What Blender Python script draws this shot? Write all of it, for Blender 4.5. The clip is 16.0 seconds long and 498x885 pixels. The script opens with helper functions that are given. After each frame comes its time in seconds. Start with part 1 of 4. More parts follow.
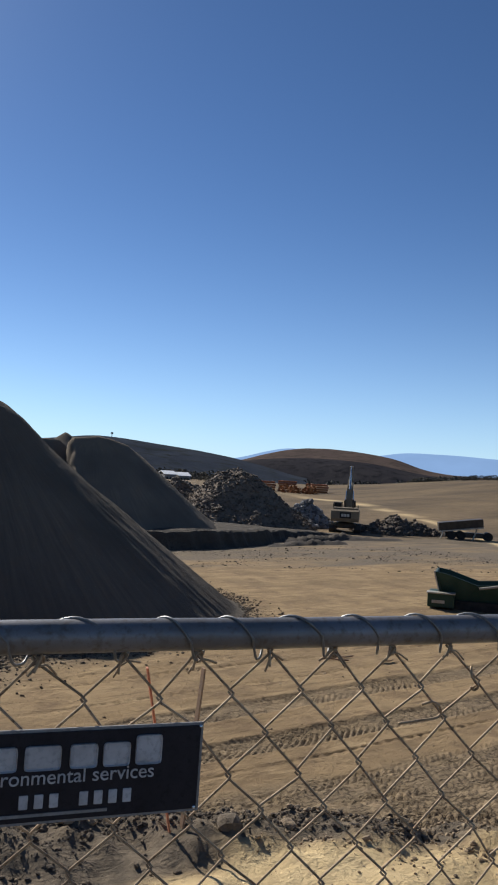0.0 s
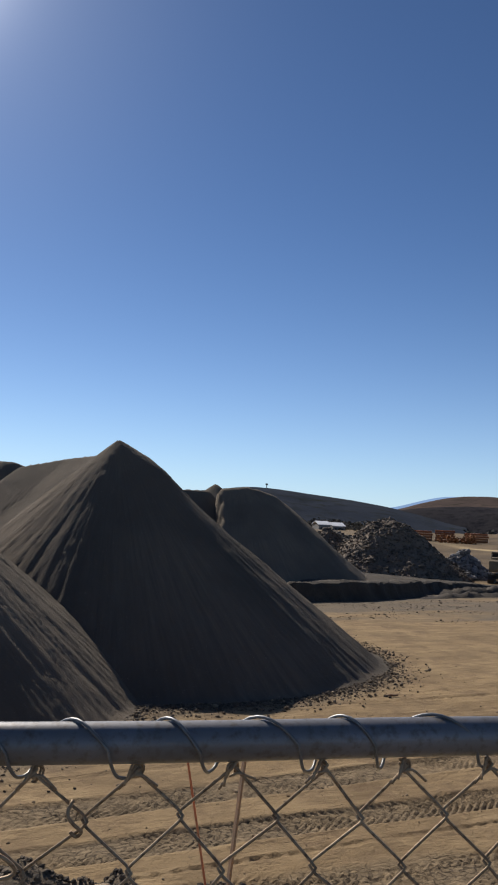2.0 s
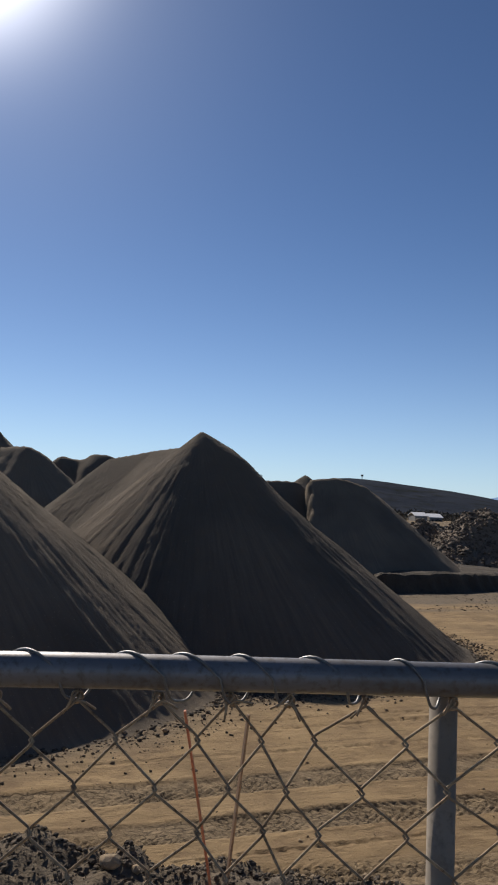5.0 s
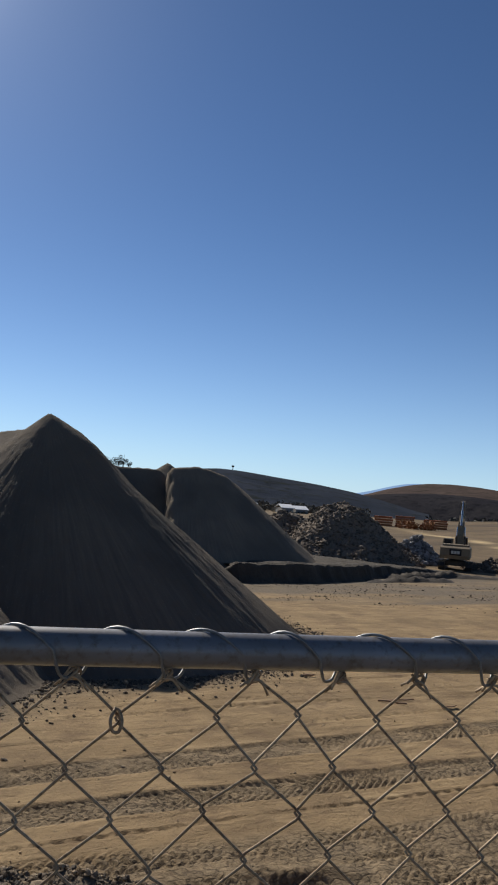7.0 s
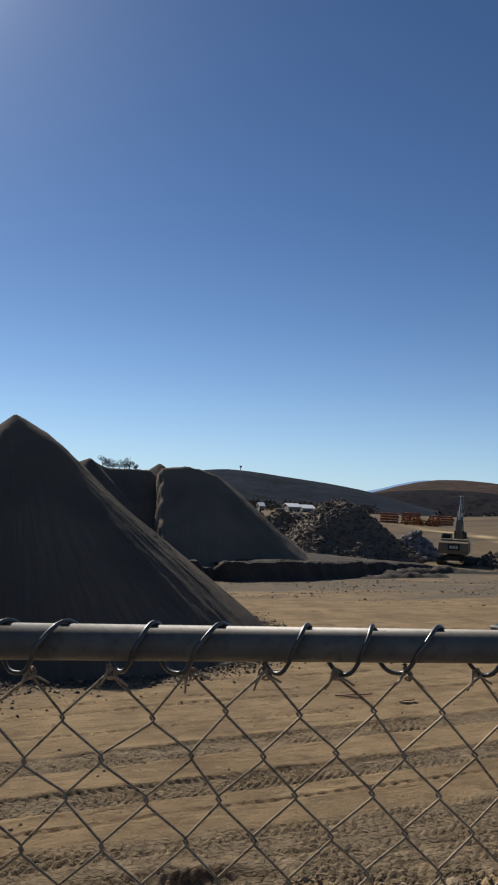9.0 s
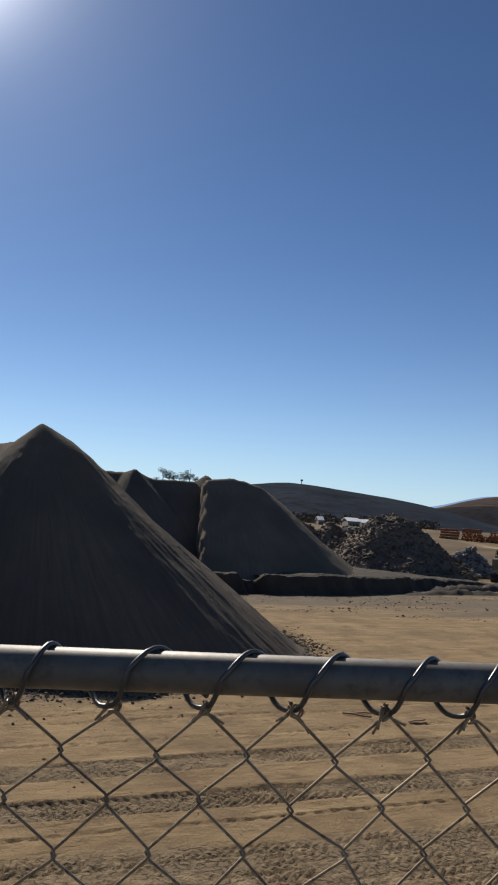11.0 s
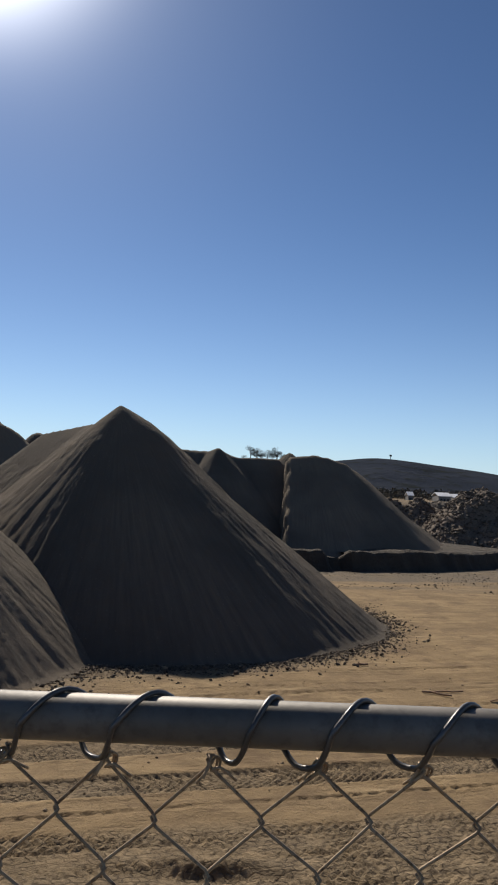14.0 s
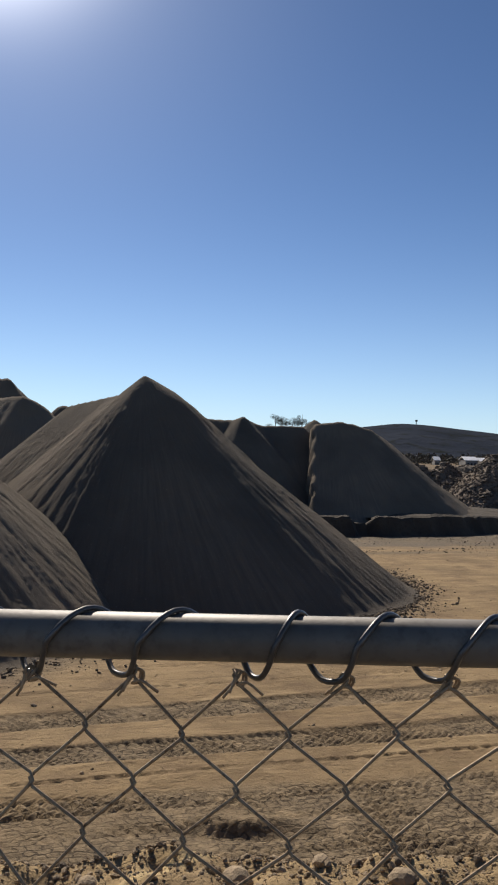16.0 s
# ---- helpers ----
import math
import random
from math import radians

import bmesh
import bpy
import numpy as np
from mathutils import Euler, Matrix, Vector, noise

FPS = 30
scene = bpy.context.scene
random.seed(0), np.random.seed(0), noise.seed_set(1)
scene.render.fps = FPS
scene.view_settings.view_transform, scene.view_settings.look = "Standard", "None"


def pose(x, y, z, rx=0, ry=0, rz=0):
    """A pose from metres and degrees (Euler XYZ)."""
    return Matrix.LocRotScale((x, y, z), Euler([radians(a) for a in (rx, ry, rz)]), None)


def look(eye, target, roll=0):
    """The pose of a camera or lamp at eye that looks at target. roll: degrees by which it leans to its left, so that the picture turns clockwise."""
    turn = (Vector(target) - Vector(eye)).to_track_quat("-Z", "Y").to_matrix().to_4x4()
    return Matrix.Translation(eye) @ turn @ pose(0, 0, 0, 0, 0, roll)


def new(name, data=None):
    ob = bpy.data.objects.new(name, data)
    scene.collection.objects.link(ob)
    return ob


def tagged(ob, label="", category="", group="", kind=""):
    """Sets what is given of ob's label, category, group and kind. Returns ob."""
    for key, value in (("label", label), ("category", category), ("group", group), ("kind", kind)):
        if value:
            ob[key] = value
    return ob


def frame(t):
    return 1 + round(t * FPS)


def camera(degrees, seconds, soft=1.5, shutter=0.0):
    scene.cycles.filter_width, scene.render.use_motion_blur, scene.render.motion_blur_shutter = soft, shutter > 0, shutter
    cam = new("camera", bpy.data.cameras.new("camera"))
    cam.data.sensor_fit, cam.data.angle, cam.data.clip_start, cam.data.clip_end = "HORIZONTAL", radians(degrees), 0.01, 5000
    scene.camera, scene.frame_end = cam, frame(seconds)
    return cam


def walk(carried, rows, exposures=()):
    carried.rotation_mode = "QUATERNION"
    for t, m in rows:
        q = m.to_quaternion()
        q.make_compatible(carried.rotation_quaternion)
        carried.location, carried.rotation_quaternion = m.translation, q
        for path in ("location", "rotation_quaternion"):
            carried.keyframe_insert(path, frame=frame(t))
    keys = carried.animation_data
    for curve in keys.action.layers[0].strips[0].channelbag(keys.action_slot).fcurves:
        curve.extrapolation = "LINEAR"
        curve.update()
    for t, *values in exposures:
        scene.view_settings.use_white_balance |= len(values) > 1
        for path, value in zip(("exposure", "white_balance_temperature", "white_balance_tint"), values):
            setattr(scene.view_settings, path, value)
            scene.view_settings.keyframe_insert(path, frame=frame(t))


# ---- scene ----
# ---- camera: a slow walk along a fence on a road shoulder above a quarry floor ----
cam = camera(32.77, 16.0, soft=2.0)
PATH = [  # seconds, x, y, z, tilt, roll, turn
    (0.0, 0.000, -0.034, 5.023, 91.99, -3.12, -22.07),
    (0.5, 0.290, 0.019, 5.023, 93.71, -2.66, -20.07),
    (1.0, 0.524, 0.051, 5.035, 95.54, 0.37, -17.95),
    (1.5, 0.615, 0.103, 5.047, 95.30, 0.23, -13.35),
    (2.0, 0.659, 0.099, 5.041, 94.87, -2.52, -11.57),
    (2.5, 0.682, 0.057, 5.066, 95.57, -3.59, -9.60),
    (3.0, 0.722, 0.022, 5.068, 94.74, -3.85, -6.09),
    (3.5, 0.875, 0.009, 5.037, 93.78, -2.43, -5.00),
    (6.0, 1.420, -0.031, 5.003, 94.17, -2.23, -5.19),
    (6.5, 1.694, 0.005, 4.988, 93.31, -2.74, -9.04),
    (7.0, 2.009, 0.035, 4.991, 93.79, -3.99, -13.76),
    (7.5, 2.362, -0.011, 4.990, 93.76, -4.76, -14.86),
    (8.0, 2.749, -0.050, 4.951, 95.12, -3.09, -13.79),
    (8.5, 3.166, -0.018, 4.971, 96.56, -2.95, -13.83),
    (9.0, 3.556, -0.105, 4.944, 93.77, -2.75, -13.01),
    (9.5, 3.838, -0.105, 4.941, 93.18, -2.73, -11.34),
    (12.0, 5.425, -0.020, 4.976, 95.39, -3.82, -5.18),
    (12.5, 5.372, -0.017, 5.024, 95.45, -3.78, -2.24),
    (13.0, 5.380, 0.001, 5.025, 94.76, -4.33, -2.16),
    (13.5, 5.416, 0.022, 5.008, 93.48, -3.39, -2.53),
    (14.0, 5.427, 0.034, 4.992, 92.59, -2.58, -2.73),
    (14.5, 5.423, 0.016, 4.987, 92.23, -1.89, -2.25),
    (15.0, 5.411, -0.001, 4.975, 91.82, -1.86, -1.58),
    (15.5, 5.406, 0.014, 4.967, 91.29, -1.51, -0.95),
    (16.0, 5.433, 0.042, 4.949, 90.42, -1.31, -1.01),
]
walk(cam, [(t, pose(x, y, z, rx, ry, rz)) for t, x, y, z, rx, ry, rz in PATH],
     exposures=[(0.0, 0.15, 6150, 10), (0.5, 0.12, 6150, 10), (1.0, 0.16, 6250, 10), (1.5, 0.0, 6350, 11), (2.0, 0.0, 6400, 12), (2.5, 0.12, 6450, 12), (3.0, 0.02, 6500, 13), (3.5, -0.09, 6550, 13), (6.0, -0.12, 6600, 12), (7.0, -0.03, 6350, 10),
                (7.5, -0.06, 6350, 10), (8.0, -0.02, 6300, 10), (9.0, -0.14, 6350, 10), (9.5, -0.06, 6350, 10), (12.0, -0.08, 6550, 11), (13.5, -0.06, 6600, 11), (15.5, -0.06, 6600, 11), (16.0, 0.08, 6650, 12)])

# ---- world, sun ----
SUN_LEFT, SUN_UP = 18.5, 35.8          # degrees left of +y, degrees above the horizon
sun_dir = Vector((-math.sin(radians(SUN_LEFT)) * math.cos(radians(SUN_UP)),
                  math.cos(radians(SUN_LEFT)) * math.cos(radians(SUN_UP)), math.sin(radians(SUN_UP))))
world = bpy.data.worlds.new("world")
scene.world = world
world.use_nodes = True
wn = world.node_tree.nodes
sky = wn.new("ShaderNodeTexSky")
sky.sky_type, sky.sun_disc = "NISHITA", False
sky.sun_elevation, sky.sun_rotation = radians(SUN_UP), radians(-SUN_LEFT)
sky.altitude, sky.air_density, sky.dust_density, sky.ozone_density = 150, 0.6, 0.12, 6.0
links = world.node_tree.links
scaled = wn.new("ShaderNodeVectorMath")
scaled.operation, scaled.inputs[1].default_value = "MULTIPLY", (0.1015, 0.1012, 0.0940)
deeper = wn.new("ShaderNodeGamma")         # a clear, dry sky: deeper blue overhead than the model's
deeper.inputs[1].default_value = 1.12
links.new(sky.outputs[0], scaled.inputs[0])
links.new(scaled.outputs[0], deeper.inputs[0])
# a bright ring close round the sun: hazy air, with its glare painted in
way = wn.new("ShaderNodeTexCoord")
near_sun = wn.new("ShaderNodeVectorMath")
near_sun.operation, near_sun.inputs[1].default_value = "DOT_PRODUCT", sun_dir
links.new(way.outputs["Generated"], near_sun.inputs[0])
# pale haze low over the horizon
split = wn.new("ShaderNodeSeparateXYZ")
links.new(way.outputs["Generated"], split.inputs[0])
low = wn.new("ShaderNodeMath")
low.operation, low.use_clamp, low.inputs[0].default_value = "SUBTRACT", True, 1.0
links.new(split.outputs["Z"], low.inputs[1])
lower = wn.new("ShaderNodeMath")
lower.operation, lower.inputs[1].default_value = "POWER", 11.0
links.new(low.outputs[0], lower.inputs[0])
amount = wn.new("ShaderNodeMath")
amount.operation, amount.inputs[1].default_value = "MULTIPLY", 0.75
links.new(lower.outputs[0], amount.inputs[0])
hazy = wn.new("ShaderNodeMix")
hazy.data_type = "RGBA"
hazy.inputs[7].default_value = (0.59, 0.77, 0.87, 1)
links.new(amount.outputs[0], hazy.inputs[0])
links.new(deeper.outputs[0], hazy.inputs[6])
total = hazy.outputs[2]
for power, glow in ((190, 5.2), (34, 0.15)):
    narrow = wn.new("ShaderNodeMath")
    narrow.operation, narrow.use_clamp, narrow.inputs[1].default_value = "POWER", False, power
    links.new(near_sun.outputs["Value"], narrow.inputs[0])
    tint = wn.new("ShaderNodeVectorMath")
    tint.operation, tint.inputs[0].default_value = "SCALE", (glow, glow, glow)
    links.new(narrow.outputs[0], tint.inputs["Scale"])
    both = wn.new("ShaderNodeVectorMath")
    both.operation = "ADD"
    links.new(total, both.inputs[0])
    links.new(tint.outputs[0], both.inputs[1])
    total = both.outputs[0]
links.new(total, wn["Background"].inputs[0])
wn["Background"].inputs[1].default_value = 1.0
sun = new("sun", bpy.data.lights.new("sun", "SUN"))
sun.data.energy, sun.data.angle, sun.data.color = 5.0, radians(0.55), (1.0, 0.93, 0.82)
sun.matrix_world = look(sun_dir * 50, (0, 0, 0))


# ---- materials ----
def material(name, rough=0.8, metal=0.0):
    m = bpy.data.materials.new(name)
    m.use_nodes = True
    b = m.node_tree.nodes["Principled BSDF"]
    b.inputs["Roughness"].default_value, b.inputs["Metallic"].default_value = rough, metal
    b.inputs["Specular IOR Level"].default_value = 0.25
    return m, m.node_tree, b


def node(nt, kind, **values):
    n = nt.nodes.new(kind)
    for k, v in values.items():
        n.inputs[k].default_value = v
    return n


def noise_fac(nt, coord, scale, detail=4, rough=0.55, lo=0.35, hi=0.65):
    n = node(nt, "ShaderNodeTexNoise", Scale=scale, Detail=detail, Roughness=rough)
    nt.links.new(coord, n.inputs["Vector"])
    r = nt.nodes.new("ShaderNodeMapRange")
    r.inputs[1].default_value, r.inputs[2].default_value = lo, hi
    nt.links.new(n.outputs[0], r.inputs[0])
    return r.outputs[0]


def mix(nt, fac, a, b):
    n = nt.nodes.new("ShaderNodeMix")
    n.data_type = "RGBA"
    for sock, v in ((n.inputs[0], fac), (n.inputs[6], a), (n.inputs[7], b)):
        if isinstance(v, (int, float)):
            sock.default_value = v
        elif isinstance(v, tuple):
            sock.default_value = (*v, 1)
        else:
            nt.links.new(v, sock)
    return n.outputs[2]


def bump(nt, bsdf, height, strength, distance):
    n = node(nt, "ShaderNodeBump", Strength=strength, Distance=distance)
    nt.links.new(height, n.inputs["Height"])
    nt.links.new(n.outputs[0], bsdf.inputs["Normal"])


def attr(nt, name):
    n = nt.nodes.new("ShaderNodeAttribute")
    n.attribute_name = name
    return n


def speckled(name, a, b, big, small, rough=0.85, metal=0.0, relief=0.3, dist=0.01, c=None):
    """Two colours in patches of one size, with grain of another, and fine relief."""
    m, nt, bs = material(name, rough, metal)
    co = nt.nodes.new("ShaderNodeTexCoord").outputs["Object"]
    col = mix(nt, noise_fac(nt, co, big), a, b)
    dark = tuple(v * 0.6 for v in (c or a))
    col = mix(nt, noise_fac(nt, co, small, 3, 0.6, 0.5, 0.75), col, dark)
    nt.links.new(col, bs.inputs["Base Color"])
    if relief:
        bump(nt, bs, noise_fac(nt, co, small, 6, 0.65, 0.2, 0.8), relief, dist)
    return m


def ground_material():
    m, nt, bs = material("tan_dirt", 0.95)
    co = nt.nodes.new("ShaderNodeTexCoord").outputs["Object"]
    lane = attr(nt, "lane").outputs["Vector"]
    sand = mix(nt, noise_fac(nt, lane, 1.1, 7, 0.62, 0.36, 0.64), (0.265, 0.182, 0.094), (0.370, 0.262, 0.140))
    sand = mix(nt, noise_fac(nt, co, 0.35, 5, 0.6, 0.45, 0.72), sand, (0.185, 0.127, 0.070))
    sand = mix(nt, noise_fac(nt, co, 14, 4, 0.7, 0.56, 0.8), sand, (0.19, 0.14, 0.085))
    sand = mix(nt, noise_fac(nt, lane, 2.6, 5, 0.65, 0.56, 0.70), sand, (0.150, 0.100, 0.055))
    sand = mix(nt, noise_fac(nt, lane, 1.7, 5, 0.65, 0.58, 0.72), sand, (0.40, 0.29, 0.160))
    sand = mix(nt, noise_fac(nt, co, 0.8, 6, 0.7, 0.50, 0.66), sand, (0.190, 0.128, 0.072))
    sand = mix(nt, noise_fac(nt, co, 2.7, 5, 0.7, 0.58, 0.72), sand, (0.345, 0.245, 0.135))
    soil = mix(nt, noise_fac(nt, co, 5, 5, 0.7), (0.165, 0.122, 0.075), (0.270, 0.200, 0.120))
    turned = node(nt, "ShaderNodeMapping", Rotation=(0, 0, -0.264))
    waver = node(nt, "ShaderNodeTexNoise", Scale=3.2, Detail=4)
    nt.links.new(co, waver.inputs["Vector"])
    shaky = nt.nodes.new("ShaderNodeVectorMath")
    shaky.operation, shaky.inputs[1].default_value = "MULTIPLY_ADD", (0.38, 0.38, 0.0)
    nt.links.new(waver.outputs["Color"], shaky.inputs[0])
    nt.links.new(co, shaky.inputs[2])
    nt.links.new(shaky.outputs[0], turned.inputs["Vector"])
    prints = node(nt, "ShaderNodeTexBrick", Scale=1.0)
    prints.inputs["Mortar Size"].default_value, prints.inputs["Mortar Smooth"].default_value = 0.020, 0.6
    prints.inputs["Brick Width"].default_value, prints.inputs["Row Height"].default_value = 0.19, 0.14
    nt.links.new(turned.outputs[0], prints.inputs["Vector"])
    faded = nt.nodes.new("ShaderNodeMath")
    faded.operation = "MULTIPLY"
    nt.links.new(prints.outputs["Fac"], faded.inputs[0])
    nt.links.new(noise_fac(nt, co, 0.9, 4, 0.6, 0.36, 0.54), faded.inputs[1])
    pressed = nt.nodes.new("ShaderNodeMath")
    pressed.operation = "MULTIPLY"
    nt.links.new(faded.outputs[0], pressed.inputs[0])
    nt.links.new(attr(nt, "soil").outputs["Fac"], pressed.inputs[1])
    # shade in the grooves of the prints is put into the colour
    soil = mix(nt, faded.outputs[0], soil, (0.105, 0.078, 0.050))
    soil = mix(nt, noise_fac(nt, co, 11, 6, 0.75, 0.50, 0.68), soil, (0.085, 0.062, 0.040))
    soil = mix(nt, noise_fac(nt, co, 2.2, 4, 0.6, 0.52, 0.70), soil, (0.31, 0.228, 0.136))
    lines = noise_fac(nt, lane, 7.0, 4, 0.6, 0.54, 0.70)
    sand = mix(nt, lines, sand, (0.225, 0.155, 0.085))
    gravel = mix(nt, noise_fac(nt, co, 7, 5, 0.7), (0.105, 0.085, 0.062), (0.215, 0.168, 0.116))
    grass = mix(nt, noise_fac(nt, lane, 0.15, 6, 0.6), (0.072, 0.054, 0.035), (0.128, 0.093, 0.056))
    yellow = mix(nt, noise_fac(nt, co, 3, 5, 0.6), (0.70, 0.53, 0.285), (0.56, 0.41, 0.215))
    col = mix(nt, attr(nt, "soil").outputs["Fac"], sand, soil)
    col = mix(nt, attr(nt, "gravel").outputs["Fac"], col, gravel)
    col = mix(nt, attr(nt, "grass").outputs["Fac"], col, grass)
    col = mix(nt, attr(nt, "yellow").outputs["Fac"], col, yellow)
    nt.links.new(col, bs.inputs["Base Color"])
    relief = nt.nodes.new("ShaderNodeMath")
    relief.operation = "MULTIPLY_ADD"
    relief.inputs[1].default_value = -0.5
    nt.links.new(lines, relief.inputs[0])
    nt.links.new(noise_fac(nt, co, 16, 8, 0.7, 0.2, 0.8), relief.inputs[2])
    clods = nt.nodes.new("ShaderNodeMath")
    clods.operation = "MULTIPLY_ADD"
    clods.inputs[1].default_value = 2.0
    nt.links.new(noise_fac(nt, co, 2.4, 6, 0.65, 0.2, 0.8), clods.inputs[0])
    nt.links.new(relief.outputs[0], clods.inputs[2])
    grooved = nt.nodes.new("ShaderNodeMath")
    grooved.operation = "MULTIPLY_ADD"
    grooved.inputs[1].default_value = -1.1
    nt.links.new(pressed.outputs[0], grooved.inputs[0])
    nt.links.new(clods.outputs[0], grooved.inputs[2])
    bump(nt, bs, grooved.outputs[0], 0.65, 0.035)
    bs.inputs["Specular IOR Level"].default_value = 0.12
    return m


def pile_material(name, a, b):
    m, nt, bs = material(name, 0.95)
    co = nt.nodes.new("ShaderNodeTexCoord").outputs["Object"]
    run = attr(nt, "fall").outputs["Vector"]
    streak = noise_fac(nt, run, 2.2, 7, 0.72, 0.30, 0.70)
    col = mix(nt, streak, a, b)
    col = mix(nt, noise_fac(nt, co, 0.25, 3, 0.5, 0.4, 0.7), col, tuple(v * 0.85 for v in a))
    col = mix(nt, noise_fac(nt, co, 16, 3, 0.8, 0.64, 0.74), col, tuple(min(1, v * 1.7) for v in b))
    nt.links.new(col, bs.inputs["Base Color"])
    grain = noise_fac(nt, co, 26, 6, 0.75, 0.2, 0.8)
    add = nt.nodes.new("ShaderNodeMath")
    add.operation = "ADD"
    nt.links.new(grain, add.inputs[0])
    nt.links.new(streak, add.inputs[1])
    bump(nt, bs, add.outputs[0], 0.6, 0.05)
    bs.inputs["Specular IOR Level"].default_value = 0.08
    return m


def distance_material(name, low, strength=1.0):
    """Far mountains, a plain backdrop that glows, the haze of the distance put into its colour."""
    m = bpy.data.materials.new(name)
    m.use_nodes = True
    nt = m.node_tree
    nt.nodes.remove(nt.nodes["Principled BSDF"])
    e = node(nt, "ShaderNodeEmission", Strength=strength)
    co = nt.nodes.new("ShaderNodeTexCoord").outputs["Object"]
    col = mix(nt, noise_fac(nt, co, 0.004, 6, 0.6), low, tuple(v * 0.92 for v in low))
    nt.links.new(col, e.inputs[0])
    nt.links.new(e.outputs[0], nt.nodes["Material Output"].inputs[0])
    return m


def rock_material(name, a, b, scale=1.5):
    m, nt, bs = material(name, 0.9)
    co = nt.nodes.new("ShaderNodeTexCoord").outputs["Object"]
    isl = nt.nodes.new("ShaderNodeNewGeometry").outputs["Random Per Island"]
    col = mix(nt, isl, a, b)
    col = mix(nt, noise_fac(nt, co, scale * 6, 5, 0.7, 0.5, 0.8), col, tuple(v * 0.6 for v in a))
    nt.links.new(col, bs.inputs["Base Color"])
    bump(nt, bs, noise_fac(nt, co, scale * 10, 6, 0.7, 0.2, 0.8), 0.5, 0.03)
    return m


GROUND = ground_material()
PILE = pile_material("dark_crushed_rock", (0.124, 0.107, 0.086), (0.200, 0.157, 0.114))
PILE_BROWN = pile_material("brown_crushed_rock", (0.152, 0.127, 0.098), (0.240, 0.188, 0.135))
BANK = speckled("dark_bank_earth", (0.080, 0.064, 0.047), (0.048, 0.040, 0.032), 0.5, 6, 0.95, 0, 0.6, 0.08)
STONES = rock_material("dark_stones", (0.060, 0.048, 0.037), (0.180, 0.138, 0.094), 6)
TAN_STONES = rock_material("tan_clods", (0.20, 0.145, 0.085), (0.40, 0.30, 0.19), 5)
RUBBLE = rock_material("broken_concrete", (0.080, 0.066, 0.051), (0.215, 0.165, 0.120), 1.2)
GREY_RUBBLE = rock_material("grey_broken_concrete", (0.09, 0.085, 0.08), (0.40, 0.38, 0.36), 1.2)
STEEL = speckled("galvanised_steel", (0.235, 0.23, 0.235), (0.175, 0.17, 0.165), 9, 120, 0.47, 0.45, 0.12, 0.001, (0.24, 0.205, 0.17))
DULL_STEEL = speckled("weathered_galvanised_steel", (0.20, 0.18, 0.155), (0.14, 0.127, 0.11), 12, 90, 0.55, 0.3, 0.15, 0.001)
# warm light bounced off the ground is put into this post colour
POST = speckled("bounce_lit_post_steel", (0.31, 0.265, 0.21), (0.24, 0.20, 0.155), 12, 90, 0.8, 0.0, 0.15, 0.001)
WIRE = speckled("rusty_wire", (0.30, 0.205, 0.120), (0.42, 0.31, 0.195), 14, 160, 0.55, 0.25, 0.1, 0.0006, (0.22, 0.13, 0.07))
TIE = speckled("tie_wire_steel", (0.27, 0.27, 0.265), (0.17, 0.165, 0.155), 20, 200, 0.45, 0.5, 0.05, 0.0005)
BLACK_TIE = speckled("black_tie_wire", (0.15, 0.145, 0.14), (0.08, 0.076, 0.072), 20, 200, 0.38, 0.6, 0.05, 0.0005)
SIGN_BLACK = speckled("sign_black", (0.012, 0.011, 0.016), (0.02, 0.018, 0.024), 20, 200, 0.5, 0, 0.03, 0.0005)
SIGN_WHITE = speckled("sign_white", (0.55, 0.53, 0.52), (0.42, 0.40, 0.39), 30, 200, 0.6, 0, 0.0)
SIGN_EDGE = speckled("sign_edge", (0.30, 0.28, 0.26), (0.24, 0.22, 0.20), 30, 200, 0.6, 0, 0.0)
ORANGE = speckled("orange_painted_wood", (0.62, 0.19, 0.09), (0.42, 0.20, 0.11), 6, 60, 0.7, 0, 0.2, 0.001)
LATH = speckled("weathered_lath", (0.36, 0.22, 0.13), (0.28, 0.19, 0.12), 6, 60, 0.8, 0, 0.2, 0.001)
GREEN = speckled("green_machine_paint", (0.020, 0.050, 0.032), (0.034, 0.068, 0.044), 1.5, 30, 0.5, 0.1, 0.15, 0.003, (0.10, 0.08, 0.05))
WORN = speckled("worn_bright_edge", (0.50, 0.46, 0.38), (0.36, 0.32, 0.25), 3, 30, 0.5, 0.4, 0.1, 0.003)
BLACK = speckled("black_rubber", (0.02, 0.019, 0.018), (0.04, 0.035, 0.03), 4, 40, 0.8, 0, 0.2, 0.004)
YELLOW = speckled("dusty_machine_yellow", (0.235, 0.18, 0.11), (0.165, 0.13, 0.085), 1.5, 20, 0.55, 0.0, 0.15, 0.004)
DARKSTEEL = speckled("dark_machine_steel", (0.055, 0.050, 0.045), (0.09, 0.078, 0.062), 2, 25, 0.55, 0.4, 0.2, 0.004)
CHROME = speckled("cylinder_rod", (0.62, 0.62, 0.62), (0.5, 0.5, 0.5), 4, 40, 0.25, 1.0, 0.0)
DECAL = speckled("pale_decal", (0.6, 0.58, 0.5), (0.5, 0.48, 0.42), 4, 40, 0.6, 0, 0.0)
RUST = speckled("rust_red_steel", (0.27, 0.085, 0.04), (0.36, 0.13, 0.05), 0.5, 6, 0.8, 0, 0.2, 0.02)
ROOF_WHITE = speckled("white_roof", (0.80, 0.80, 0.80), (0.72, 0.72, 0.72), 0.4, 4, 0.45, 0, 0.0)
